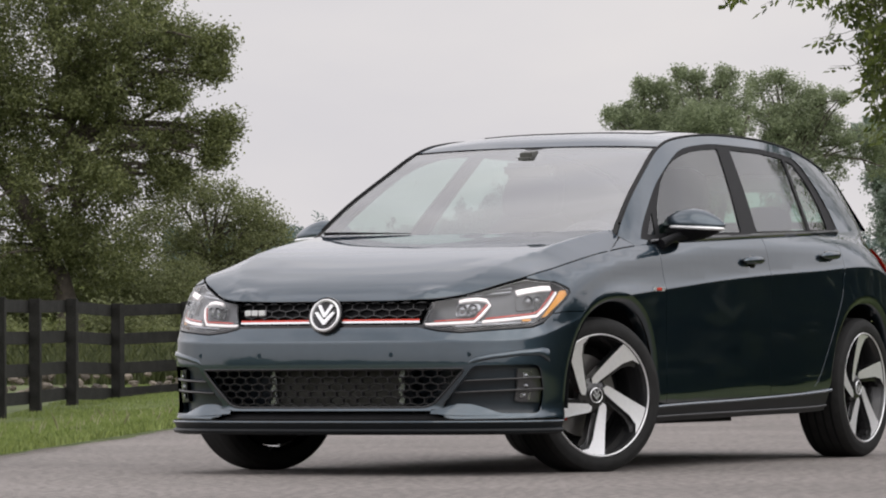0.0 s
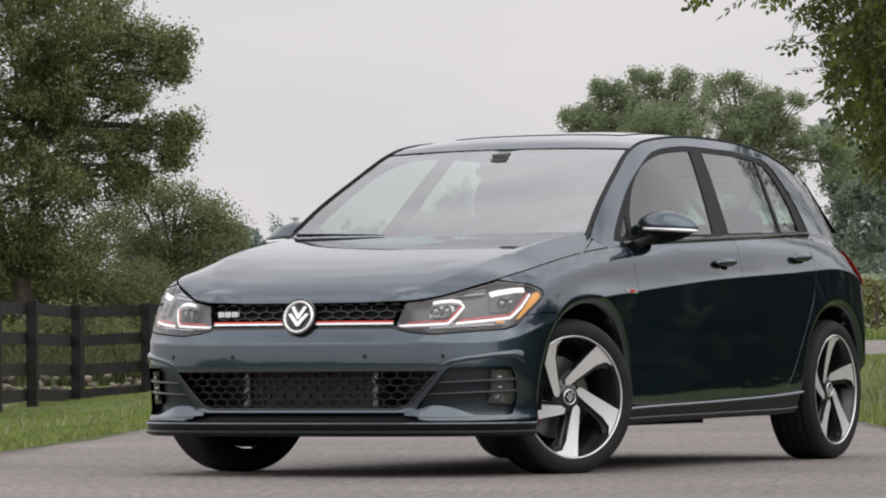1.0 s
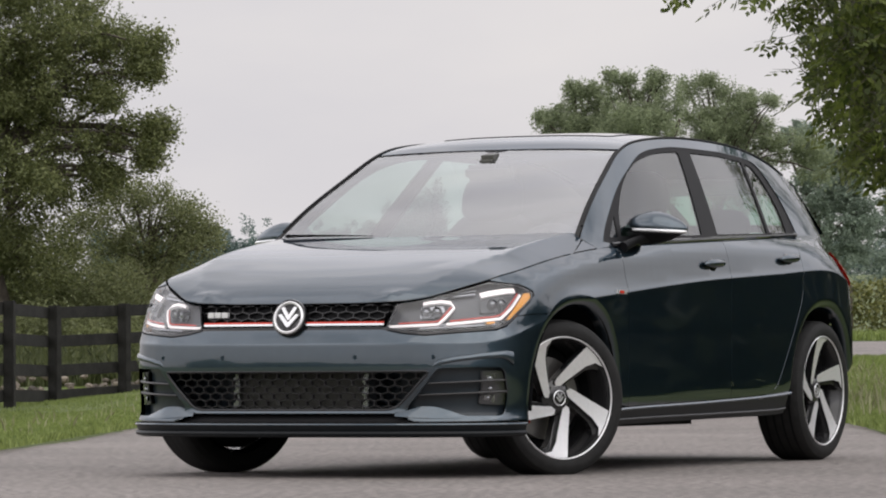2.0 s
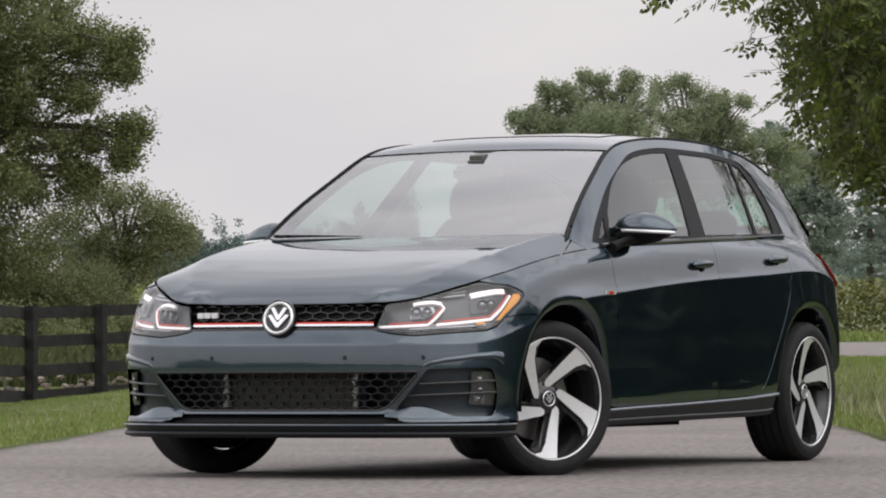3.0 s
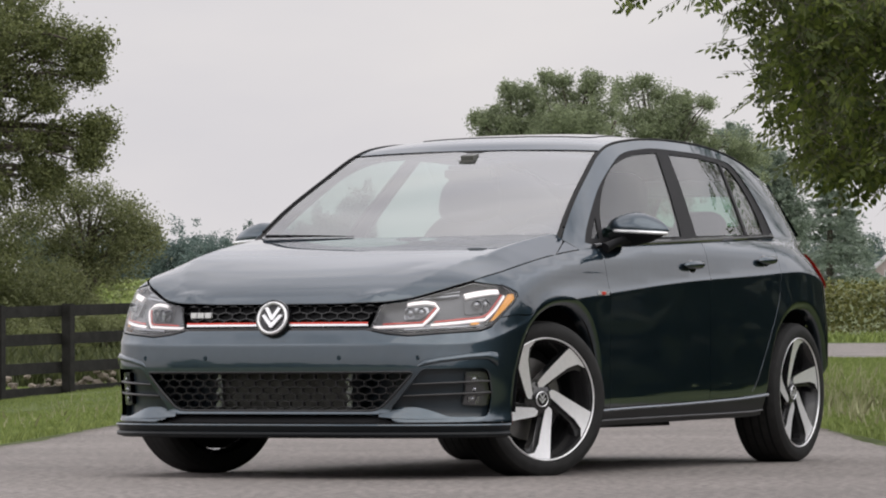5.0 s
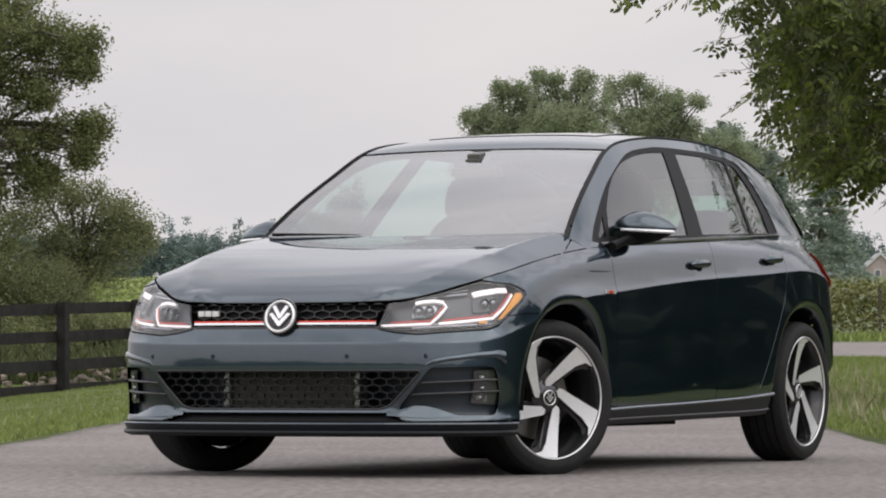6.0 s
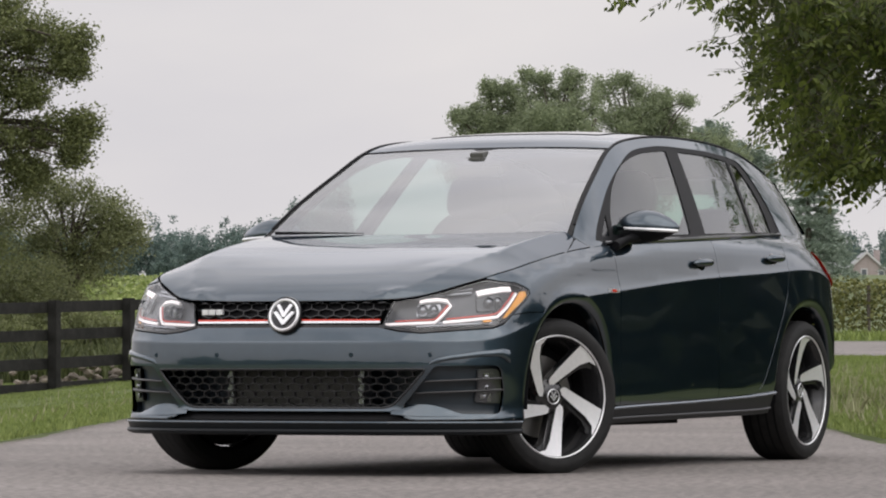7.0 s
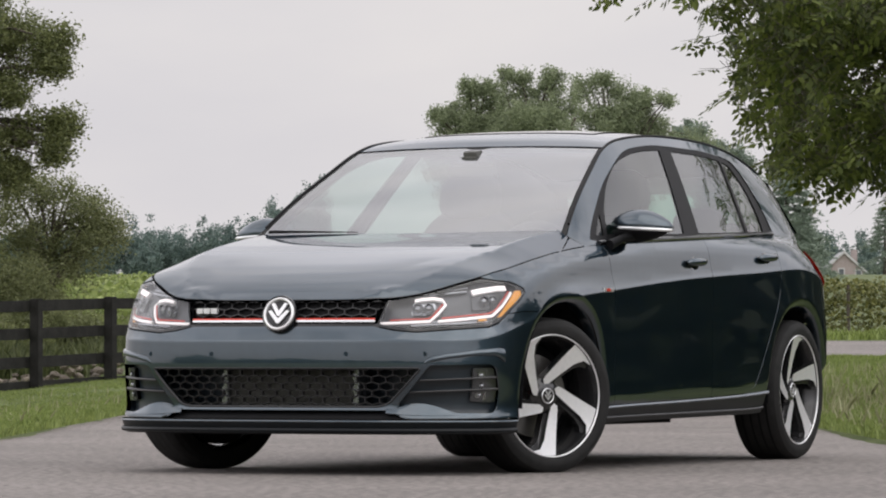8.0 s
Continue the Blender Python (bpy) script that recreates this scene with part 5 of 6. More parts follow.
# ---- leaves ----
def leaf_material(name, dark, light, through=0.25, rough=0.55):
    m = bpy.data.materials.new(name)
    m.use_nodes = True
    n, l = m.node_tree.nodes, m.node_tree.links
    b = n["Principled BSDF"]
    geo, r = n.new("ShaderNodeNewGeometry"), n.new("ShaderNodeValToRGB")
    r.color_ramp.elements[0].color, r.color_ramp.elements[1].color = (*dark, 1), (*light, 1)
    l.new(geo.outputs["Random Per Island"], r.inputs["Fac"])
    l.new(r.outputs["Color"], b.inputs["Base Color"])
    b.inputs["Roughness"].default_value = rough
    t, mix = n.new("ShaderNodeBsdfTranslucent"), n.new("ShaderNodeMixShader")
    l.new(r.outputs["Color"], t.inputs["Color"])
    mix.inputs["Fac"].default_value = through
    l.new(b.outputs["BSDF"], mix.inputs[1])
    l.new(t.outputs["BSDF"], mix.inputs[2])
    l.new(mix.outputs["Shader"], n["Material Output"].inputs["Surface"])
    return m


OAK = leaf_material("olive_leaves", (0.092, 0.112, 0.040), (0.245, 0.272, 0.108), 0.46)
PALE_OAK = leaf_material("pale_olive_leaves", (0.108, 0.128, 0.050), (0.275, 0.300, 0.140), 0.46)
# haze across the road is put into this green by greying it
BROAD = leaf_material("haze_paled_green_leaves", (0.165, 0.205, 0.115), (0.345, 0.395, 0.235), 0.48)
# distance haze is mixed into this leaf colour as a dusky blue
HAZED_WOOD = leaf_material("hazed_wood_leaves", (0.105, 0.16, 0.145), (0.18, 0.24, 0.21), 0.35)
HEDGE = leaf_material("dark_hedge_leaves", (0.018, 0.026, 0.012), (0.055, 0.068, 0.030), 0.3)
# leaf green paled and blued to carry the haze beyond the road
HAZED_GREEN = leaf_material("hazed_green_leaves", (0.145, 0.195, 0.150), (0.28, 0.34, 0.265), 0.38)
NEAR_LEAF = leaf_material("fresh_green_leaves", (0.034, 0.054, 0.011), (0.165, 0.205, 0.042), 0.46)
VINE = leaf_material("yellow_green_vine_leaves", (0.07, 0.085, 0.022), (0.22, 0.22, 0.065))
FIELD = leaf_material("field_green_leaves", (0.17, 0.23, 0.06), (0.38, 0.44, 0.16), 0.4)
# weed green darkened to stand for the tree shade behind the fence
WEED = leaf_material("tree_shaded_weeds", (0.050, 0.066, 0.024), (0.150, 0.172, 0.066), 0.35)
BLADE = leaf_material("grass_blades", (0.120, 0.168, 0.036), (0.30, 0.365, 0.110), 0.32)
STRAW = leaf_material("dry_grass", (0.25, 0.25, 0.12), (0.40, 0.40, 0.24), 0.3)
BARK = material("rough_bark", (0.06, 0.05, 0.04), rough=0.9, second=(0.13, 0.11, 0.09), vary=0.3, scale=8, bump=0.8, bump_scale=30)


def leaf_mesh(name, centres, size, rng, mat, slim=0.55, flat=0.35, spread=0.35):
    """Many small pointed leaves at the given centres, as one mesh. flat: how far they tend to lie level."""
    k = len(centres)
    d = rng.normal(size=(k, 3))
    d[:, 2] = d[:, 2] * (1 - flat) - 0.2
    d /= np.linalg.norm(d, axis=1)[:, None]
    e = np.cross(d, rng.normal(size=(k, 3)))
    e /= np.linalg.norm(e, axis=1)[:, None]
    n = np.cross(d, e)
    L = size * rng.uniform(1 - spread, 1 + spread, k)[:, None]
    c = np.asarray(centres)
    v = np.stack([c - d * L / 2, c + e * L * slim / 2 + n * L * 0.08, c + d * L / 2, c - e * L * slim / 2 + n * L * 0.08], 1).reshape(-1, 3)
    me = bpy.data.meshes.new(name)
    me.vertices.add(4 * k)
    me.vertices.foreach_set("co", v.astype(np.float32).ravel())
    me.loops.add(4 * k)
    me.loops.foreach_set("vertex_index", np.arange(4 * k, dtype=np.int32))
    me.polygons.add(k)
    me.polygons.foreach_set("loop_start", np.arange(0, 4 * k, 4, dtype=np.int32))
    me.polygons.foreach_set("loop_total", np.full(k, 4, dtype=np.int32))
    me.update(calc_edges=True)
    me.materials.append(mat)
    return me


def crown_points(blobs, clumps, per, clump_r, rng, shell=0.62):
    """Leaf places gathered in clumps that sit in a crown of several ellipsoids (x, y, z, rx, ry, rz)."""
    out = []
    vol = np.array([b[3] * b[4] * b[5] for b in blobs]) ** 0.75
    for b, share in zip(blobs, vol / vol.sum()):
        k = max(4, int(clumps * share))
        u = rng.normal(size=(k, 3))
        u /= np.linalg.norm(u, axis=1)[:, None]
        rad = shell + (1 - shell) * rng.random(k) ** 0.7
        rad[: k // 4] *= rng.random(k // 4) ** 0.5
        rad *= 1 + 0.17 * rng.normal(size=k) * (rng.random(k) > 0.45)
        c = np.array(b[:3]) + u * rad[:, None] * np.array(b[3:])
        size = clump_r * rng.uniform(0.6, 1.4, k)
        axis = u * 0.9 + rng.normal(size=(k, 3)) * 0.6 + np.array([0, 0, 0.35])
        axis /= np.linalg.norm(axis, axis=1)[:, None]
        own = np.clip(rng.normal(size=(k, per, 3)), -1.45, 1.45) * size[:, None, None] * 0.60
        own += axis[:, None] * (rng.uniform(-1, 1, (k, per)) * size[:, None] * 0.85)[..., None]
        out.append((c[:, None] + own).reshape(-1, 3))
    return np.concatenate(out)


def tree(name, d, r, blobs, clumps, per, clump_r, leaf, mat, label, trunk_r=0.2, seed=1, z0=None, fork=0.35, lumps=5, size=(1, 1), lump=(0.22, 0.42)):
    """blobs are given as (aside, ahead, up, half widths) from the foot."""
    rng = np.random.default_rng(seed)
    foot = site(d, r)
    z = float(height(d, r)) - 0.05 if z0 is None else z0
    t = new(name)
    t.location = (*foot, z)
    bl = [(*(ASIDE * a + AHEAD * h), u * size[1], wa * size[0], wh, wu * size[1]) for a, h, u, wa, wh, wu in blobs]
    top_z_ = max(b[2] for b in bl)
    pieces = []
    lean = rng.normal(0, 0.02, 2)
    stem = [(lean[0] * k * k, lean[1] * k * k, 0.84 * top_z_ * k / 8) for k in range(9)]
    pieces.append(tube(stem, [trunk_r * (1 - 0.75 * k / 8) * (1.35 if k == 0 else 1) for k in range(9)], 10))
    for b in bl:
        for _ in range(3):
            k = rng.uniform(fork, 0.85)
            p0 = np.array([0, 0, min(top_z_ * k, b[2])])
            u = rng.normal(size=3) * 0.45
            p2 = np.array(b[:3]) + u * np.array(b[3:])
            p1 = (p0 + p2) / 2 + (0, 0, 0.15 * np.linalg.norm(p2 - p0))
            pieces.append(tube([p0, p0 * 0.4 + p1 * 0.6, p1 * 0.55 + p2 * 0.45, p2], [trunk_r * 0.26, trunk_r * 0.19, trunk_r * 0.12, trunk_r * 0.04], 6))
    solid("trunk", join(*pieces), BARK, t, smooth=True)
    full = list(bl)
    for b in bl:
        for _ in range(lumps):
            u = rng.normal(size=3)
            u[2] = abs(u[2]) * 0.8 + u[2] * 0.2
            u /= np.linalg.norm(u)
            c = np.array(b[:3]) + u * np.array(b[3:]) * rng.uniform(0.8, 1.05)
            k = rng.uniform(*lump)
            full.append((*c, *(np.array(b[3:]) * k)))
    pts = crown_points(full, clumps, per, clump_r, rng)
    add("crown", leaf_mesh("crown", pts, leaf, rng, mat), t)
    return tagged(t, label, "shrub" if "shrub" in name else "tree", group={"hedgerow_tree": "hedgerow trees", "reflection_shrub": "hedgerow shrubs", "undergrowth_shrub": "shrubs behind the fence", "roadside_tree": "trees across the road"}.get(name, "trees behind the fence"))


# big tree beyond the fence, with a lower spreading one beside it; crowns as (aside, up, half width, half height)
def masses(rows):
    return [(a, 0.25 * math.sin(7 * a), u, 1.08 * w, 0.9 * w, 1.14 * h) for a, u, w, h in rows]


tree("leafy_tree", 80, -9.22, masses([(-0.37, 5.82, 1.87, 1.08), (1.01, 5.61, 1.08, 0.79), (1.9, 5.31, 0.69, 0.51), (2.46, 5.52, 0.26, 0.2), (2.42, 5.06, 0.22, 0.18), (-0.68, 4.14, 1.47, 0.88), (0.71, 4.48, 0.88, 0.39), (1.7, 4.57, 0.55, 0.22),
                                      (2.21, 3.92, 0.51, 0.33), (2.66, 4.02, 0.18, 0.18), (2.48, 3.52, 0.18, 0.16), (-0.29, 2.95, 1.57, 0.79), (1.1, 3.24, 0.84, 0.41), (1.25, 3.86, 0.85, 0.16), (1.69, 3.15, 0.35, 0.22), (-0.69, 1.87, 1.47, 0.79), (0.5, 1.86, 0.98, 0.59), (-2.4, 4.3, 1.7, 2.3), (-0.3, 7.2, 1.7, 1.0)]),
     2300, 70, 0.19, 0.066, OAK, "tall leafy olive-green tree behind the fence", 0.24, 3, lumps=7, lump=(0.16, 0.34))
tree("leafy_tree", 84, -7.11, masses([(-0.41, 2.97, 0.45, 0.27), (0.13, 2.79, 0.5, 0.27), (0.63, 2.58, 0.43, 0.27), (1.04, 2.37, 0.29, 0.25), (-0.83, 2.19, 0.83, 0.52), (0.06, 2.08, 0.77, 0.47), (0.73, 1.92, 0.57, 0.41), (-0.31, 1.3, 1.13, 0.5), (-0.6, 0.6, 1.0, 0.5)]),
     640, 54, 0.19, 0.057, PALE_OAK, "low spreading olive-green tree behind the fence", 0.13, 8, lumps=6, lump=(0.2, 0.4))
tree("leafy_tree", 78, -15.0, [(0, 0, 3.6, 2.8, 2.6, 2.2), (1.2, 0, 2.0, 2.2, 2.0, 1.4), (0, 0, 5.6, 2.2, 2.2, 1.6)],
     500, 44, 0.30, 0.14, OAK, "dark leafy tree behind the fence", 0.22, 9)

# undergrowth at the feet of the trees
for i, (d, r, wide, tall) in enumerate(((76, -10.6, 1.0, 0.95), (75, -9.3, 0.9, 0.75), (77, -8.2, 0.9, 1.0), (76, -7.1, 0.7, 0.6), (79, -6.3, 0.8, 0.8), (75, -12.0, 1.0, 1.1), (82, -9.6, 1.5, 2.1), (83, -11.4, 1.5, 2.3), (82, -8.0, 1.2, 1.7))):
    tree("undergrowth_shrub", d, r, masses([(0, 0.45 * tall, wide, 0.4 * tall), (0.5 * wide, 0.55 * tall, 0.5 * wide, 0.35 * tall), (-0.5 * wide, 0.6 * tall, 0.45 * wide, 0.3 * tall)]),
         int(170 * wide * (1.6 if tall > 1.5 else 1)), 44, 0.16, 0.06, OAK if i % 2 else PALE_OAK, "leafy green shrub behind the fence", 0.03, 90 + i, lumps=4, lump=(0.25, 0.45))

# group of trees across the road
tree("roadside_tree", 146, 0.94, masses([(-0.95, 6.14, 0.39, 0.36), (-0.63, 6.35, 0.32, 0.32), (0.11, 6.78, 0.48, 0.61), (-0.08, 7.21, 0.23, 0.23), (0.47, 7.17, 0.22, 0.25), (0.83, 6.69, 0.39, 0.5), (0.11, 6.06, 1.26, 0.47), (0.1, 4.6, 1.5, 1.3)]), 760, 52, 0.17, 0.082, BROAD, "broad tree across the road, leaf green greyed for haze", 0.22, 11, lumps=5, lump=(0.3, 0.55))
tree("roadside_tree", 144, 2.96, masses([(-0.86, 7.43, 0.27, 0.25), (-0.45, 7.43, 0.23, 0.23), (-0.6, 6.75, 0.46, 0.53), (0.2, 6.98, 0.39, 0.42), (0.54, 7.42, 0.27, 0.3), (0.82, 6.71, 0.53, 0.57), (-0.07, 5.92, 1.41, 0.53), (0, 4.6, 1.5, 1.3)]), 800, 52, 0.17, 0.082, BROAD, "broad tree across the road, leaf green greyed for haze", 0.22, 12, lumps=5, lump=(0.3, 0.55))
tree("roadside_tree", 147, 5.45, masses([(-0.84, 7.07, 0.51, 0.47), (-0.33, 7.34, 0.31, 0.31), (0.3, 6.97, 0.54, 0.47), (0.89, 6.82, 0.4, 0.43), (1.62, 6.86, 0.36, 0.17), (-0.34, 6.07, 1.26, 0.58), (1.1, 5.79, 0.9, 0.43), (2.4, 5.45, 0.8, 0.45), (3.1, 4.9, 0.8, 0.6), (0.2, 6.34, 1.08, 0.47), (0.3, 4.5, 1.5, 1.3)]), 900, 52, 0.17, 0.082, BROAD, "broad tree across the road, leaf green greyed for haze", 0.22, 13, lumps=5, lump=(0.3, 0.55))
tree("roadside_tree", 190, 11.52, masses([(-1.25, 6.62, 0.79, 0.47), (-0.44, 5.8, 0.84, 0.65), (0.49, 5.21, 0.79, 0.79), (-0.1, 4.51, 1.4, 0.93), (1.18, 4.27, 0.7, 0.84), (0.4, 2.8, 1.7, 1.4)]), 520, 60, 0.22, 0.13, HAZED_GREEN, "green tree beyond the road, haze in its leaf colour", 0.22, 14)
tree("roadside_tree", 230, 24.4, [(0, 0, 4.6, 1.9, 2, 2.6), (0.8, 0, 2.8, 2.2, 2, 1.8), (0.6, 0, 6.4, 1.6, 1.5, 1.3)], 420, 48, 0.36, 0.20, HAZED_GREEN, "green tree beyond the road, haze in its leaf colour", 0.25, 15)


def conifer(d, r, tall, wide, seed):
    rng = np.random.default_rng(seed)
    t = new("conifer")
    t.location = (*site(d, r), float(height(d, r)) - 0.05)
    solid("trunk", tube([(0, 0, tall * k / 6) for k in range(7)], [0.22 * (1 - k / 6.4) for k in range(7)], 8), BARK, t, smooth=True)
    pts = []
    for k in range(15):
        z = tall * (0.12 + 0.86 * k / 15)
        reach = wide * (1 - k / 16) ** 0.8
        for a in rng.uniform(0, 2 * math.pi, 9):
            ln = reach * rng.uniform(0.65, 1.1)
            s = rng.random((60, 1)) ** 0.6
            p = np.concatenate([np.cos(a) * ln * s, np.sin(a) * ln * s, z + 0.10 * ln * s - 0.28 * ln * s * s], 1)
            pts.append(p + rng.normal(size=(60, 3)) * (0.16, 0.16, 0.07))
    add("crown", leaf_mesh("crown", np.concatenate(pts), 0.26, rng, HAZED_GREEN, slim=0.3, flat=0.5), t)
    return tagged(t, "tall conifer with layered limbs beyond the road, haze in its leaf colour", "tree")


conifer(205, 15.4, 6.6, 2.5, 21)
conifer(330, 25.8, 5.0, 3.0, 22)
conifer(420, 40.5, 7.0, 3.0, 23)

# far wood along the left skyline, uncountable
rng = np.random.default_rng(31)
blobs = []
for k in range(124):
    r = -70 + 0.62 * k if k < 84 else 34 + (k - 84) * 1.1
    r += rng.normal(0, 0.5)
    d = 700 + rng.normal(0, 14)
    tall = 8.0 + rng.normal(0, 0.9) + (max(0, r + 35) * 0.36 + max(0, r + 27) * 0.25 if r < 0 else -0.8)
    x, y = site(d, r)
    blobs.append((x, y, 11.4 + tall * 0.5, 1.3 + 1.6 * rng.random(), 2.0, tall * 0.5))
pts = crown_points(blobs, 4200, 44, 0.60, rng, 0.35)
tagged(new("far_wood", leaf_mesh("far_wood", pts, 0.42, rng, HAZED_WOOD)), "wood on the skyline with blue haze in its leaf colour", "wood", kind="stuff")


# ---- overhanging tree: trunk beyond the verge, drooping sprays of paired leaflets ----
def overhang():
    rng = np.random.default_rng(41)
    t = new("overhanging_tree")
    foot = site(43.5, 8.6)
    t.location = (*foot, float(height(43.5, 8.6)) - 0.05)
    to = lambda d, r, z: np.array([*(site(d, r) - foot), z])
    limbs = [[to(43.5, 8.6, 0), to(43.5, 8.5, 1.5), to(43.4, 8.3, 3.2), to(43.2, 8.2, 5.2), to(43, 8.0, 7.2)]]
    pieces = [tube(limbs[0], [0.34, 0.27, 0.23, 0.17, 0.08], 12)]
    ends = [(42.5, 3.2, 3.6), (41.5, 3.1, 4.4), (43.0, 0.6, 4.05), (43.5, 3.6, 2.9), (41.0, 4.6, 3.2), (44.0, 4.4, 4.6), (43, 12, 4.2), (40, 10, 4.5), (47, 9, 4.6), (42.2, 3.2, 3.5)]
    for d, r, z in ends:
        p0, p3 = to(43.3, 8.3, rng.uniform(2.6, 4.6)), to(d, r, z)
        p1, p2 = p0 * 0.65 + p3 * 0.35 + (0, 0, 0.6), p0 * 0.3 + p3 * 0.7 + (0, 0, 0.45)
        pieces.append(tube([p0, p1, p2, p3], [0.10, 0.07, 0.045, 0.012], 8))
    sprays = []

    def zone(n, low, d0=40.0, d1=45.0):
        made = 0
        while made < n:
            d, r = rng.uniform(d0, d1), rng.uniform(1.5, 5.2)
            z = low(r) + abs(rng.normal(0, 1.0)) * 0.55 + rng.random() * 1.6
            if z > 4.6 or (r < 2.6 and rng.random() < (0.72 if z < 3.9 else 0.9)):
                continue
            gap = noise.noise(Vector((r * 2.6, z * 2.6, 3.1))) + 0.6 * noise.noise(Vector((r * 6.1, z * 6.1, 9.0)))
            if gap < (-0.16 if z > 3.5 else 0.03):
                continue
            if gap < -0.2 and z < 3.75:
                continue
            for _ in range(3):
                o = rng.normal(size=3) * (0.25, 0.13, 0.09)
                sprays.append((d + o[0], r + o[1], z + o[2]))
            made += 3

    def low(r):
        k = [(0.1, 3.66), (1.0, 3.46), (2.0, 3.44), (2.62, 3.38), (2.74, 3.12), (2.95, 2.62), (3.15, 2.2), (3.4, 1.88), (3.65, 1.84), (3.9, 1.98), (4.3, 1.84), (5.2, 1.8)]
        return float(np.interp(r, [a for a, b in k], [b for a, b in k])) + 0.17
    zone(2500, low)
    for _ in range(420):
        r = rng.uniform(3.3, 5.2)
        z = low(r) + 0.12 + 2.2 * rng.random()
        if noise.noise(Vector((r * 2.6, z * 2.6, 3.1))) > -0.12:
            sprays.append((rng.uniform(41.5, 45.0), r, z))
    for _ in range(3600):
        u = rng.normal(size=3)
        u /= np.linalg.norm(u)
        c = np.array((42.0, 8.8, 6.6)) + u * rng.uniform(0.5, 1) ** 0.5 * np.array((6.5, 6.0, 4.2))
        if (c[1] > 5.0 and c[2] > 2.6) or c[2] > 4.7:
            sprays.append(tuple(c))
    v, twigs = [], []
    for d, r, z in sprays:
        p = to(d, r, z)
        head = rng.uniform(0, 2 * math.pi)
        flow = np.array([math.cos(head), math.sin(head), -rng.uniform(0.0, 0.75)])
        flow /= np.linalg.norm(flow)
        ln = rng.uniform(0.22, 0.38)
        side = np.cross(flow, rng.normal(size=3))
        side /= np.linalg.norm(side)
        n = np.cross(flow, side)
        for k in range(11):
            s = (k // 2 + 1) / 6
            q = p + flow * ln * s - np.array([0, 0, 0.05 * s * s])
            dirn = (flow * 0.55 + side * (1 if k % 2 else -1) + rng.normal(size=3) * 0.18) if k < 10 else flow
            dirn = dirn / np.linalg.norm(dirn) + np.array([0, 0, -0.16])
            lf = rng.uniform(0.065, 0.108)
            e = np.cross(dirn, n)
            e /= np.linalg.norm(e)
            v += [q, q + dirn * lf * 0.45 + e * lf * 0.27, q + dirn * lf, q + dirn * lf * 0.45 - e * lf * 0.27]
        twigs.append((p - flow * 0.12 + (0, 0, 0.03), p, p + flow * ln))
    f = [(i, i + 1, i + 2, i + 3) for i in range(0, len(v), 4)]
    solid("trunk", join(*pieces), BARK, t, smooth=True)
    solid("twig", join(*[tube(w, [0.004, 0.003, 0.0015], 3) for w in twigs]), BARK, t)
    add("crown", mesh_of("crown", v, f, NEAR_LEAF, smooth=False), t)
    return tagged(t, "overhanging tree with drooping sprays of narrow green leaflets", "tree")


overhang()

# ---- board fence ----
FENCE_WOOD = material("black_stained_boards", (0.011, 0.011, 0.010), rough=0.7, second=(0.030, 0.029, 0.027), vary=0.3, scale=6, bump=0.4, bump_scale=40, spec=0.12)
fence = tagged(new("board_fence"), "black-stained four-board wooden fence beside the verge", "fence")
POSTS = [(48.8, -6.6, 1.160), (51.4, -6.55, 1.165), (54, -6.49, 1.175), (56.5, -6.36, 1.205), (59.2, -6.1, 1.175), (61.2, -5.39, 1.220), (63.25, -4.55, 1.275), (65.3, -3.6, 1.300), (67.3, -2.6, 1.330)]


def post_places():
    places = []
    for (d, r, z) in POSTS:
        x, y = site(d, r)
        places.append((float(x), float(y), float(height(d, r)) - 0.06, z))
    return places


post_xy = post_places()
for (x, y, z0, z1), nxt in zip(post_xy, post_xy[1:] + [None]):
    bm = bmesh.new()
    box(bm, (-0.075, -0.065, z0), (0.075, 0.065, z1 + 0.015), 0.008)
    ang = math.degrees(math.atan2(nxt[1] - y, nxt[0] - x)) if nxt else ang
    part("post", bm, FENCE_WOOD, fence, m=pose(x, y, 0, 0, 0, ang))
    if nxt:
        ln = math.hypot(nxt[0] - x, nxt[1] - y)
        for drop in (0.0, 0.37, 0.75, 1.10):
            za, zb = z1 - drop - (0.155 if drop < 1 else 0.13), nxt[3] - drop - (0.155 if drop < 1 else 0.13)
            bm = bmesh.new()
            box(bm, (0, 0.066, 0), (ln, 0.092, 0.15), 0.004)
            for v in bm.verts:
                v.co.z += za + (zb - za) * v.co.x / ln
            part("board", bm, FENCE_WOOD, fence, m=pose(x, y, 0, 0, 0, ang))

# ---- low rubble wall behind the fence ----
STONE = material("field_stone", (0.08, 0.066, 0.052), rough=0.9, second=(0.20, 0.17, 0.135), vary=0.25, scale=14, bump=0.5, bump_scale=40)
sn, sl = STONE.node_tree.nodes, STONE.node_tree.links
info, hue = sn.new("ShaderNodeObjectInfo"), sn.new("ShaderNodeHueSaturation")
rng = np.random.default_rng(51)
link = sn["Principled BSDF"].inputs["Base Color"].links[0].from_socket
ramp2 = sn.new("ShaderNodeMapRange")
ramp2.inputs["To Min"].default_value, ramp2.inputs["To Max"].default_value = 0.5, 1.7
sl.new(info.outputs["Random"], ramp2.inputs["Value"])
sl.new(ramp2.outputs["Result"], hue.inputs["Value"])
sl.new(link, hue.inputs["Color"])
sl.new(hue.outputs["Color"], sn["Principled BSDF"].inputs["Base Color"])
wall = tagged(new("stone_wall"), "low tumbled wall of pale field stones behind the fence", "stone wall")
stone_meshes = []
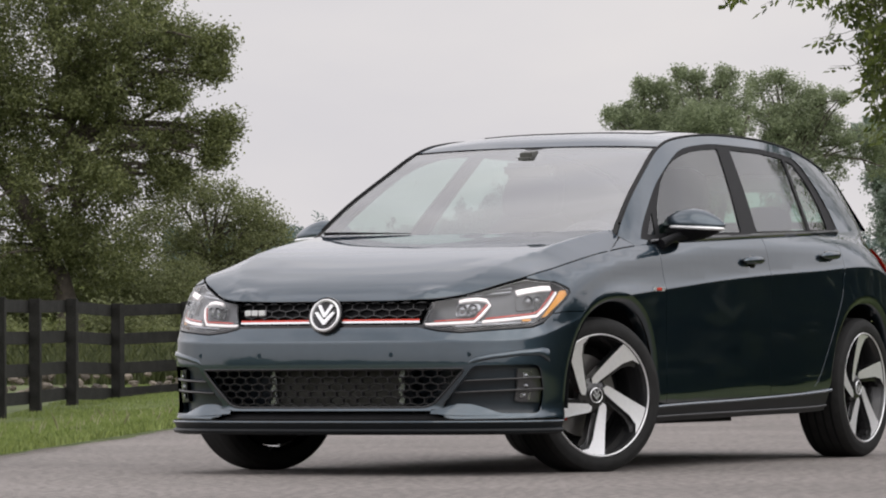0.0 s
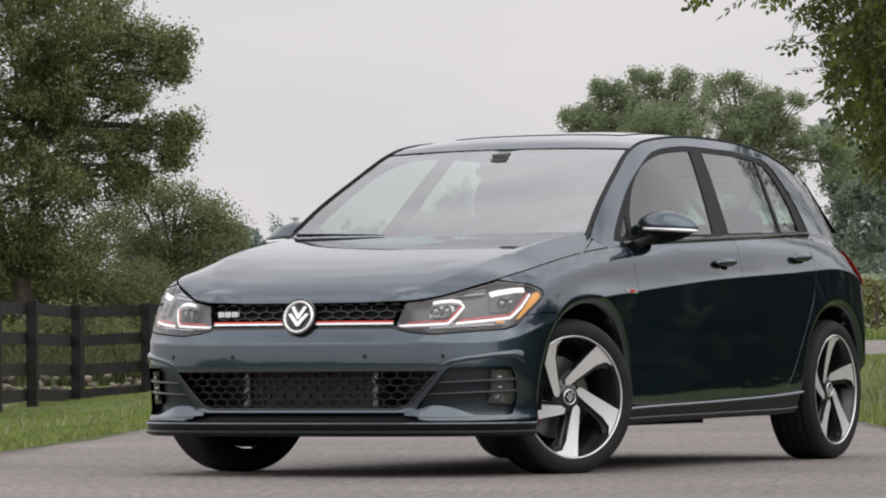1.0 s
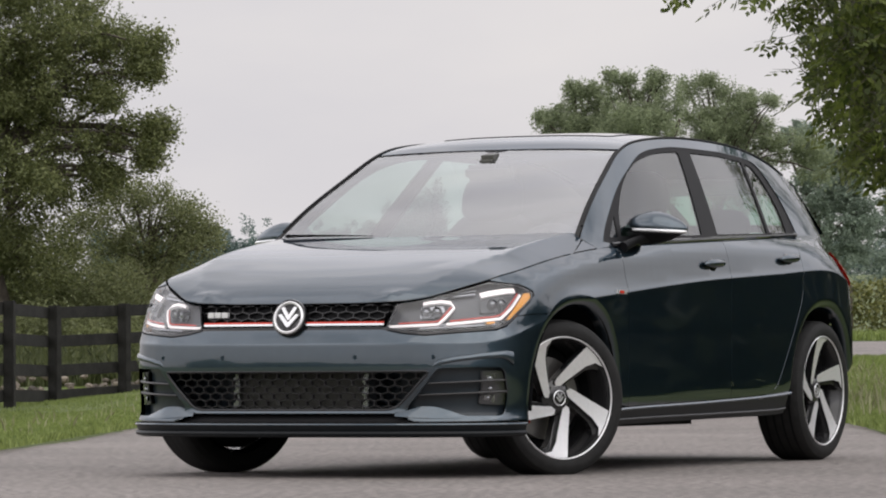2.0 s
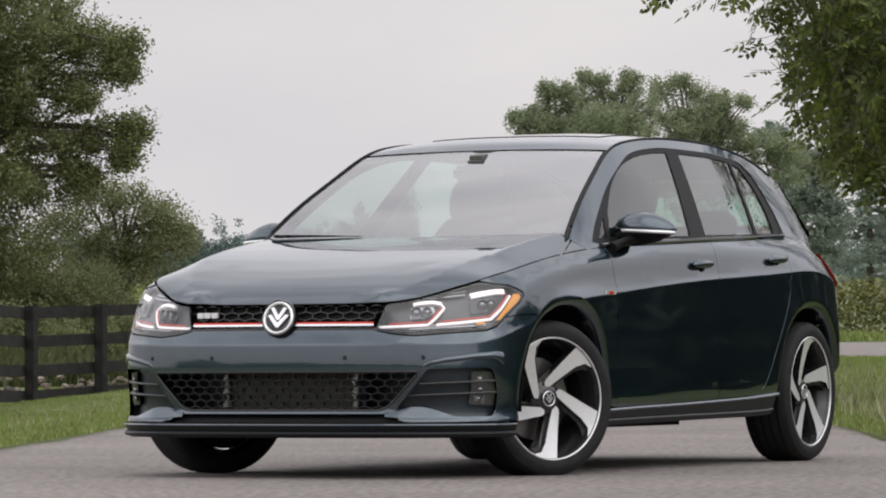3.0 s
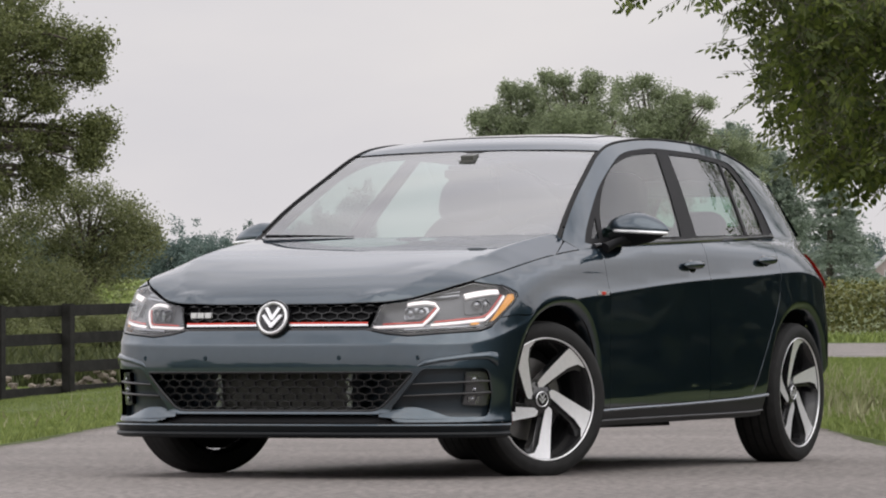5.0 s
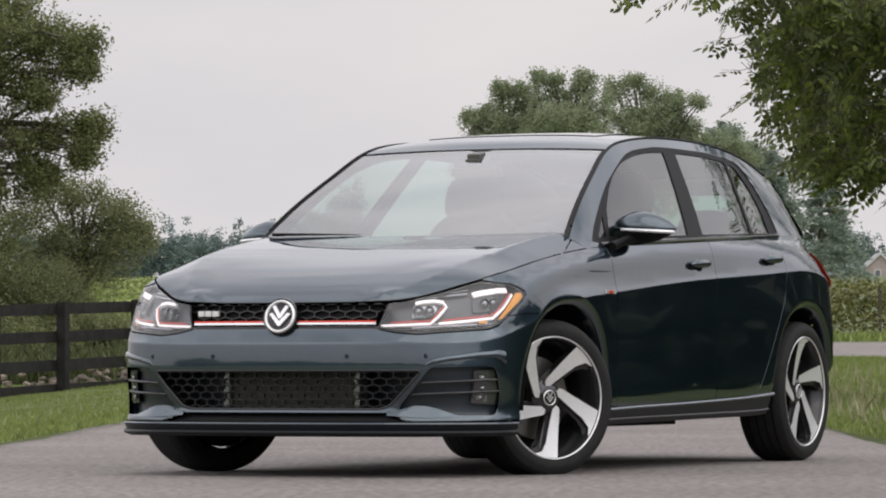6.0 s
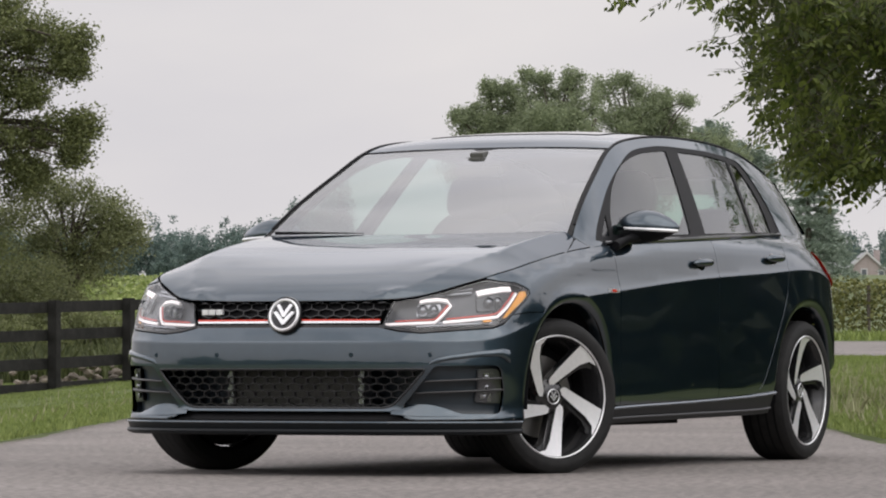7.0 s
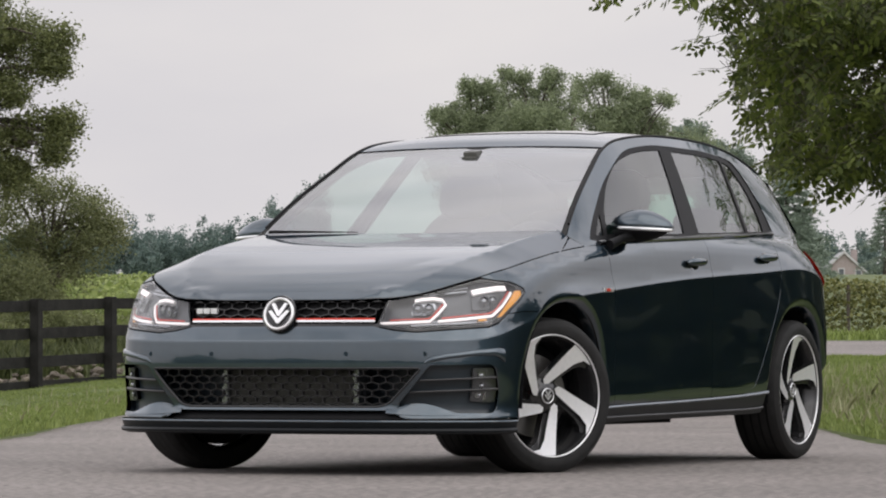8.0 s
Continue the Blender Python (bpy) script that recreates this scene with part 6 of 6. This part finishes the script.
for k in range(6):
    bm = bmesh.new()
    bmesh.ops.create_icosphere(bm, subdivisions=1, radius=1)
    for v in bm.verts:
        v.co = Vector([c * f for c, f in zip(v.co, (1.0, 0.8, 0.62))]) * float(rng.uniform(0.75, 1.2))
    me = bpy.data.meshes.new("stone")
    bm.to_mesh(me)
    bm.free()
    me.materials.append(STONE)
    stone_meshes.append(me)
for k in range(280):
    d = rng.uniform(52, 72)
    line_r = np.interp(d, [p[0] for p in POSTS], [p[1] for p in POSTS]) - 1.3 + rng.normal(0, 0.22)
    x, y = site(d + 1.0, line_r)
    s = rng.uniform(0.045, 0.11)
    z = float(height(d + 1.0, line_r)) + rng.random() ** 1.5 * 0.30 + 0.03
    add("stone", stone_meshes[k % 6], wall, m=pose(float(x), float(y), z, *rng.uniform(-25, 25, 2), rng.uniform(0, 360)) @ Matrix.Diagonal((s, s, s, 1)))


# ---- grass ----
def grass(name, count, d0, d1, r0, r1, tall, mat, seed, label, keep=None, width=0.006):
    rng = np.random.default_rng(seed)
    d = d0 + (d1 - d0) * rng.random(count) ** 1.2
    r = rng.uniform(r0, r1, count)
    tuft = np.array([noise.noise(Vector((a * 0.9, b * 0.9, seed))) for a, b in zip(d, r)])
    ok = np.ones(count, bool) if keep is None else keep(d, r)
    d, r, tuft = d[ok], r[ok], tuft[ok]
    k = len(d)
    base = np.concatenate([site(d, r), (height(d, r) + 0.02)[:, None]], 1)
    a = rng.uniform(0, 2 * math.pi, k)
    h = tall * rng.uniform(0.45, 1.3, k) * np.clip(1 + 0.7 * tuft, 0.45, 1.6)
    lean = np.stack([np.cos(a), np.sin(a), np.zeros(k)], 1) * (h * rng.uniform(0.1, 0.7, k))[:, None]
    b = a + math.pi / 2 + rng.normal(0, 0.5, k)
    side = np.stack([np.cos(b), np.sin(b), np.zeros(k)], 1) * (width * rng.uniform(0.7, 1.5, k))[:, None]
    up = np.stack([0 * h, 0 * h, h], 1)
    mid = base + lean * 0.35 + up * 0.6
    tip = base + lean + up
    v = np.stack([base - side, base + side, mid + side * 0.7, tip, mid - side * 0.7], 1).reshape(-1, 3)
    me = bpy.data.meshes.new(name)
    me.vertices.add(5 * k)
    me.vertices.foreach_set("co", v.astype(np.float32).ravel())
    me.loops.add(5 * k)
    me.loops.foreach_set("vertex_index", np.arange(5 * k, dtype=np.int32))
    me.polygons.add(k)
    me.polygons.foreach_set("loop_start", np.arange(0, 5 * k, 5, dtype=np.int32))
    me.polygons.foreach_set("loop_total", np.full(k, 5, dtype=np.int32))
    me.update(calc_edges=True)
    me.materials.append(mat)
    return tagged(new(name, me), label, "grass", kind="stuff")


grass("verge_grass", 170000, 22, 66, -6.7, -2.42, 0.032, BLADE, 61, "short green verge grass below the fence", width=0.0040)
grass("verge_grass", 260000, 24, 76, 2.36, 8.0, 0.052, BLADE, 62, "rough green verge grass beside the lane", width=0.004)
grass("dry_grass", 5200, 25, 64, 2.38, 7.5, 0.15, STRAW, 63, "pale dry stems among the verge grass", width=0.005)
grass("dry_grass", 260, 24, 60, -4.8, -2.45, 0.11, STRAW, 64, "pale dry stems among the verge grass", width=0.006)
grass("road_edge_grass", 9000, 100.5, 108, 4, 20, 0.16, BLADE, 65, "green grass along the far road edge", width=0.02)
grass("fence_weeds", 30000, 66, 80, -13, -5.0, 0.30, WEED, 66, "tall weeds behind the fence", width=0.014)
grass("edge_grass", 26000, 22, 62, 2.37, 2.80, 0.050, BLADE, 67, "ragged grass along the lane edge", width=0.005)
grass("edge_grass", 22000, 20, 62, -2.85, -2.42, 0.045, BLADE, 68, "ragged grass along the lane edge", width=0.005)


# ---- vineyard rows ----
def vine_row(d, r0, r1, tall, thick, leaves, size, mat, seed, label, posts=True, skew=0.0):
    rng = np.random.default_rng(seed)
    t = new("vine_row")
    rr = rng.uniform(r0, r1, leaves)
    dd = d + skew * (rr - r0) + rng.normal(0, thick / 2.6, leaves)
    ragged = np.array([0.10 * noise.noise(Vector((a * 1.1, seed, 0))) for a in rr])
    zz = height(dd, rr) + (tall + ragged) * rng.random(leaves) ** 0.75 + rng.normal(0, 0.03, leaves)
    add("foliage", leaf_mesh("foliage", np.concatenate([site(dd, rr), zz[:, None]], 1), size, rng, mat, slim=0.8), t)
    for r in np.arange(r0, r1, 2.4) if posts else ():
        dd = d + skew * (r - r0) - 0.15
        x, y = site(dd, r)
        z = float(height(dd, r))
        bm = bmesh.new()
        bmesh.ops.create_cone(bm, cap_ends=True, segments=8, radius1=0.05, radius2=0.045, depth=tall * 0.95, matrix=Matrix.Translation((float(x), float(y), z + tall * 0.46)))
        part("post", bm, BARK, t)
    return tagged(t, label, "vine row", group="vine rows")


vine_row(111, 5, 24, 1.32, 0.55, 15000, 0.10, VINE, 71, "yellow-green vine row on wooden posts beyond the road")
vine_row(114, 5, 25, 1.38, 0.55, 9000, 0.11, VINE, 72, "yellow-green vine row beyond the road", posts=False)
for k, d in enumerate((98, 112, 128, 146, 166, 190)):
    vine_row(d, -24, -1.0, 0.95, 0.7, 5200, 0.17, FIELD, 73 + k, "bright green vine row on the slope", posts=False, skew=-0.15)

# ---- brick house far beyond the vineyard ----
# brick colour is washed out to hold the distance haze
BRICK = material("haze_paled_brick", (0.30, 0.25, 0.235), rough=0.9, second=(0.38, 0.33, 0.315), vary=0.2, scale=2.0, bump=0.2, bump_scale=8)
SLATE = material("grey_roof_shingles", (0.26, 0.26, 0.27), rough=0.8, second=(0.36, 0.36, 0.37), vary=0.2, scale=1.5)
# white trim greyed and window panes lightened, again as painted haze
WHITE = material("haze_dulled_trim", (0.50, 0.50, 0.49), rough=0.6, vary=0.05, scale=5)
PANE = material("haze_lifted_pane", (0.10, 0.11, 0.12), rough=0.08)
house = tagged(new("brick_house"), "distant red-brown brick house with a grey gabled roof, haze in its colours", "house")
hx, hy = site(600, 52.5)
house.matrix_basis = Matrix.Translation((float(hx), float(hy), 9.15)) @ Matrix(((ASIDE[0], AHEAD[0], 0, 0), (ASIDE[1], AHEAD[1], 0, 0), (0, 0, 1, 0), (0, 0, 0, 1)))
gable = [(-3.0, 0), (3.0, 0), (3.0, 2.2), (0, 4.9), (-3.0, 2.2)]
solid("gable_wall", slab(gable, 8.0, lambda a, b, w: (a, -w, b)), BRICK, house)
bm = bmesh.new()
box(bm, (-8.0, 1.5, 0), (-3.0, 7.5, 2.3))
part("wing_wall", bm, BRICK, house)
for sg in (-1, 1):
    solid("roof_slope", slab([(0, 5.05), (sg * 3.3, 2.08), (sg * 3.3, 1.9), (0, 4.85)], 8.6, lambda a, b, w: (a, -0.3 - w, b)), SLATE, house)
solid("wing_roof", slab([(1.2, 2.2), (4.5, 4.1), (7.8, 2.2)], 5.4, lambda a, b, w: (-8.2 - w, a, b)), SLATE, house)
for sg in (-1, 1):
    solid("gable_trim", slab([(0, 5.1), (sg * 3.35, 2.1), (sg * 3.35, 1.75), (0, 4.75)], 0.12, lambda a, b, w: (a, -0.32 - w, b)), WHITE, house)
for x, z in ((-0.35, 1.6), (1.9, 1.4), (-1.9, 0.2)):
    bm = bmesh.new()
    box(bm, (x - 0.45, -0.09, z), (x + 0.45, 0.02, z + 1.25))
    win = part("window", bm, WHITE, house, "white-framed window")
    bm = bmesh.new()
    box(bm, (x - 0.30, -0.11, z + 0.13), (x + 0.30, -0.08, z + 1.10))
    part("pane", bm, PANE, win)
bm = bmesh.new()
box(bm, (1.2, 3.0, 3.6), (2.0, 3.8, 5.3), 0.03)
part("chimney", bm, BRICK, house)

# ---- unseen trees added behind and beside the lane to shape the car's reflections ----
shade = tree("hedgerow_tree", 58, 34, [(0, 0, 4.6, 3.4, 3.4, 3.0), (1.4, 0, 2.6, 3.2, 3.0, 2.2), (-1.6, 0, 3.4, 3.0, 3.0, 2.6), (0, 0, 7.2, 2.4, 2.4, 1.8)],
             420, 34, 0.5, 0.34, OAK, "dark leafy hedgerow tree", 0.3, 81, size=(1, 0.5))
# out-of-view shrubs, added so that the car doors reflect something dark
scrub = tree("reflection_shrub", 33, 8.4, [(0, 0, 0.9, 1.9, 1.6, 1.0), (1.2, 0, 1.2, 1.5, 1.4, 1.1), (-1.2, 0, 0.8, 1.5, 1.4, 0.9)], 150, 34, 0.36, 0.22, HEDGE, "dense dark unseen shrub, added to darken the door reflections", 0.08, 82)
for i, (d, r) in enumerate(((45, 8.9), (42, 8.7), (39, 8.8), (36, 8.5), (30.5, 8.2), (28, 8.6), (25.5, 8.3), (23, 8.6), (20.5, 8.3), (18, 8.5), (15, 8.3), (12, 8.6), (8.5, 8.4), (5, 8.5))):
    x, y = site(d, r)
    copy_thing(scrub, pose(float(x), float(y), -0.02, 0, 0, 61 * i) @ Matrix.Diagonal((1.2, 1.2, 0.84 + 0.05 * (i % 3), 1)))
k = 0
for d, r in ((46, 30), (36, 31), (26, 29), (16, 31), (6, 30), (-6, 31), (70, 33), (82, 36), (-20, 33), (-45, 26), (-52, 16), (-50, 6), (-53, -6), (-48, -16), (-40, -26), (-28, -30), (-16, -32), (-4, -31), (8, -30)):
    x, y = site(d, r)
    k += 1
    copy_thing(shade, pose(float(x), float(y), float(height(d, r)) - 0.05, 0, 0, 47 * k) @ Matrix.Diagonal((1.5, 1.5, (np.interp(d, (0, 6, 16, 26, 40), (0.5, 0.5, 0.6, 0.8, 0.85)) if r > 20 else 0.5) + 0.04 * (k % 4), 1)))
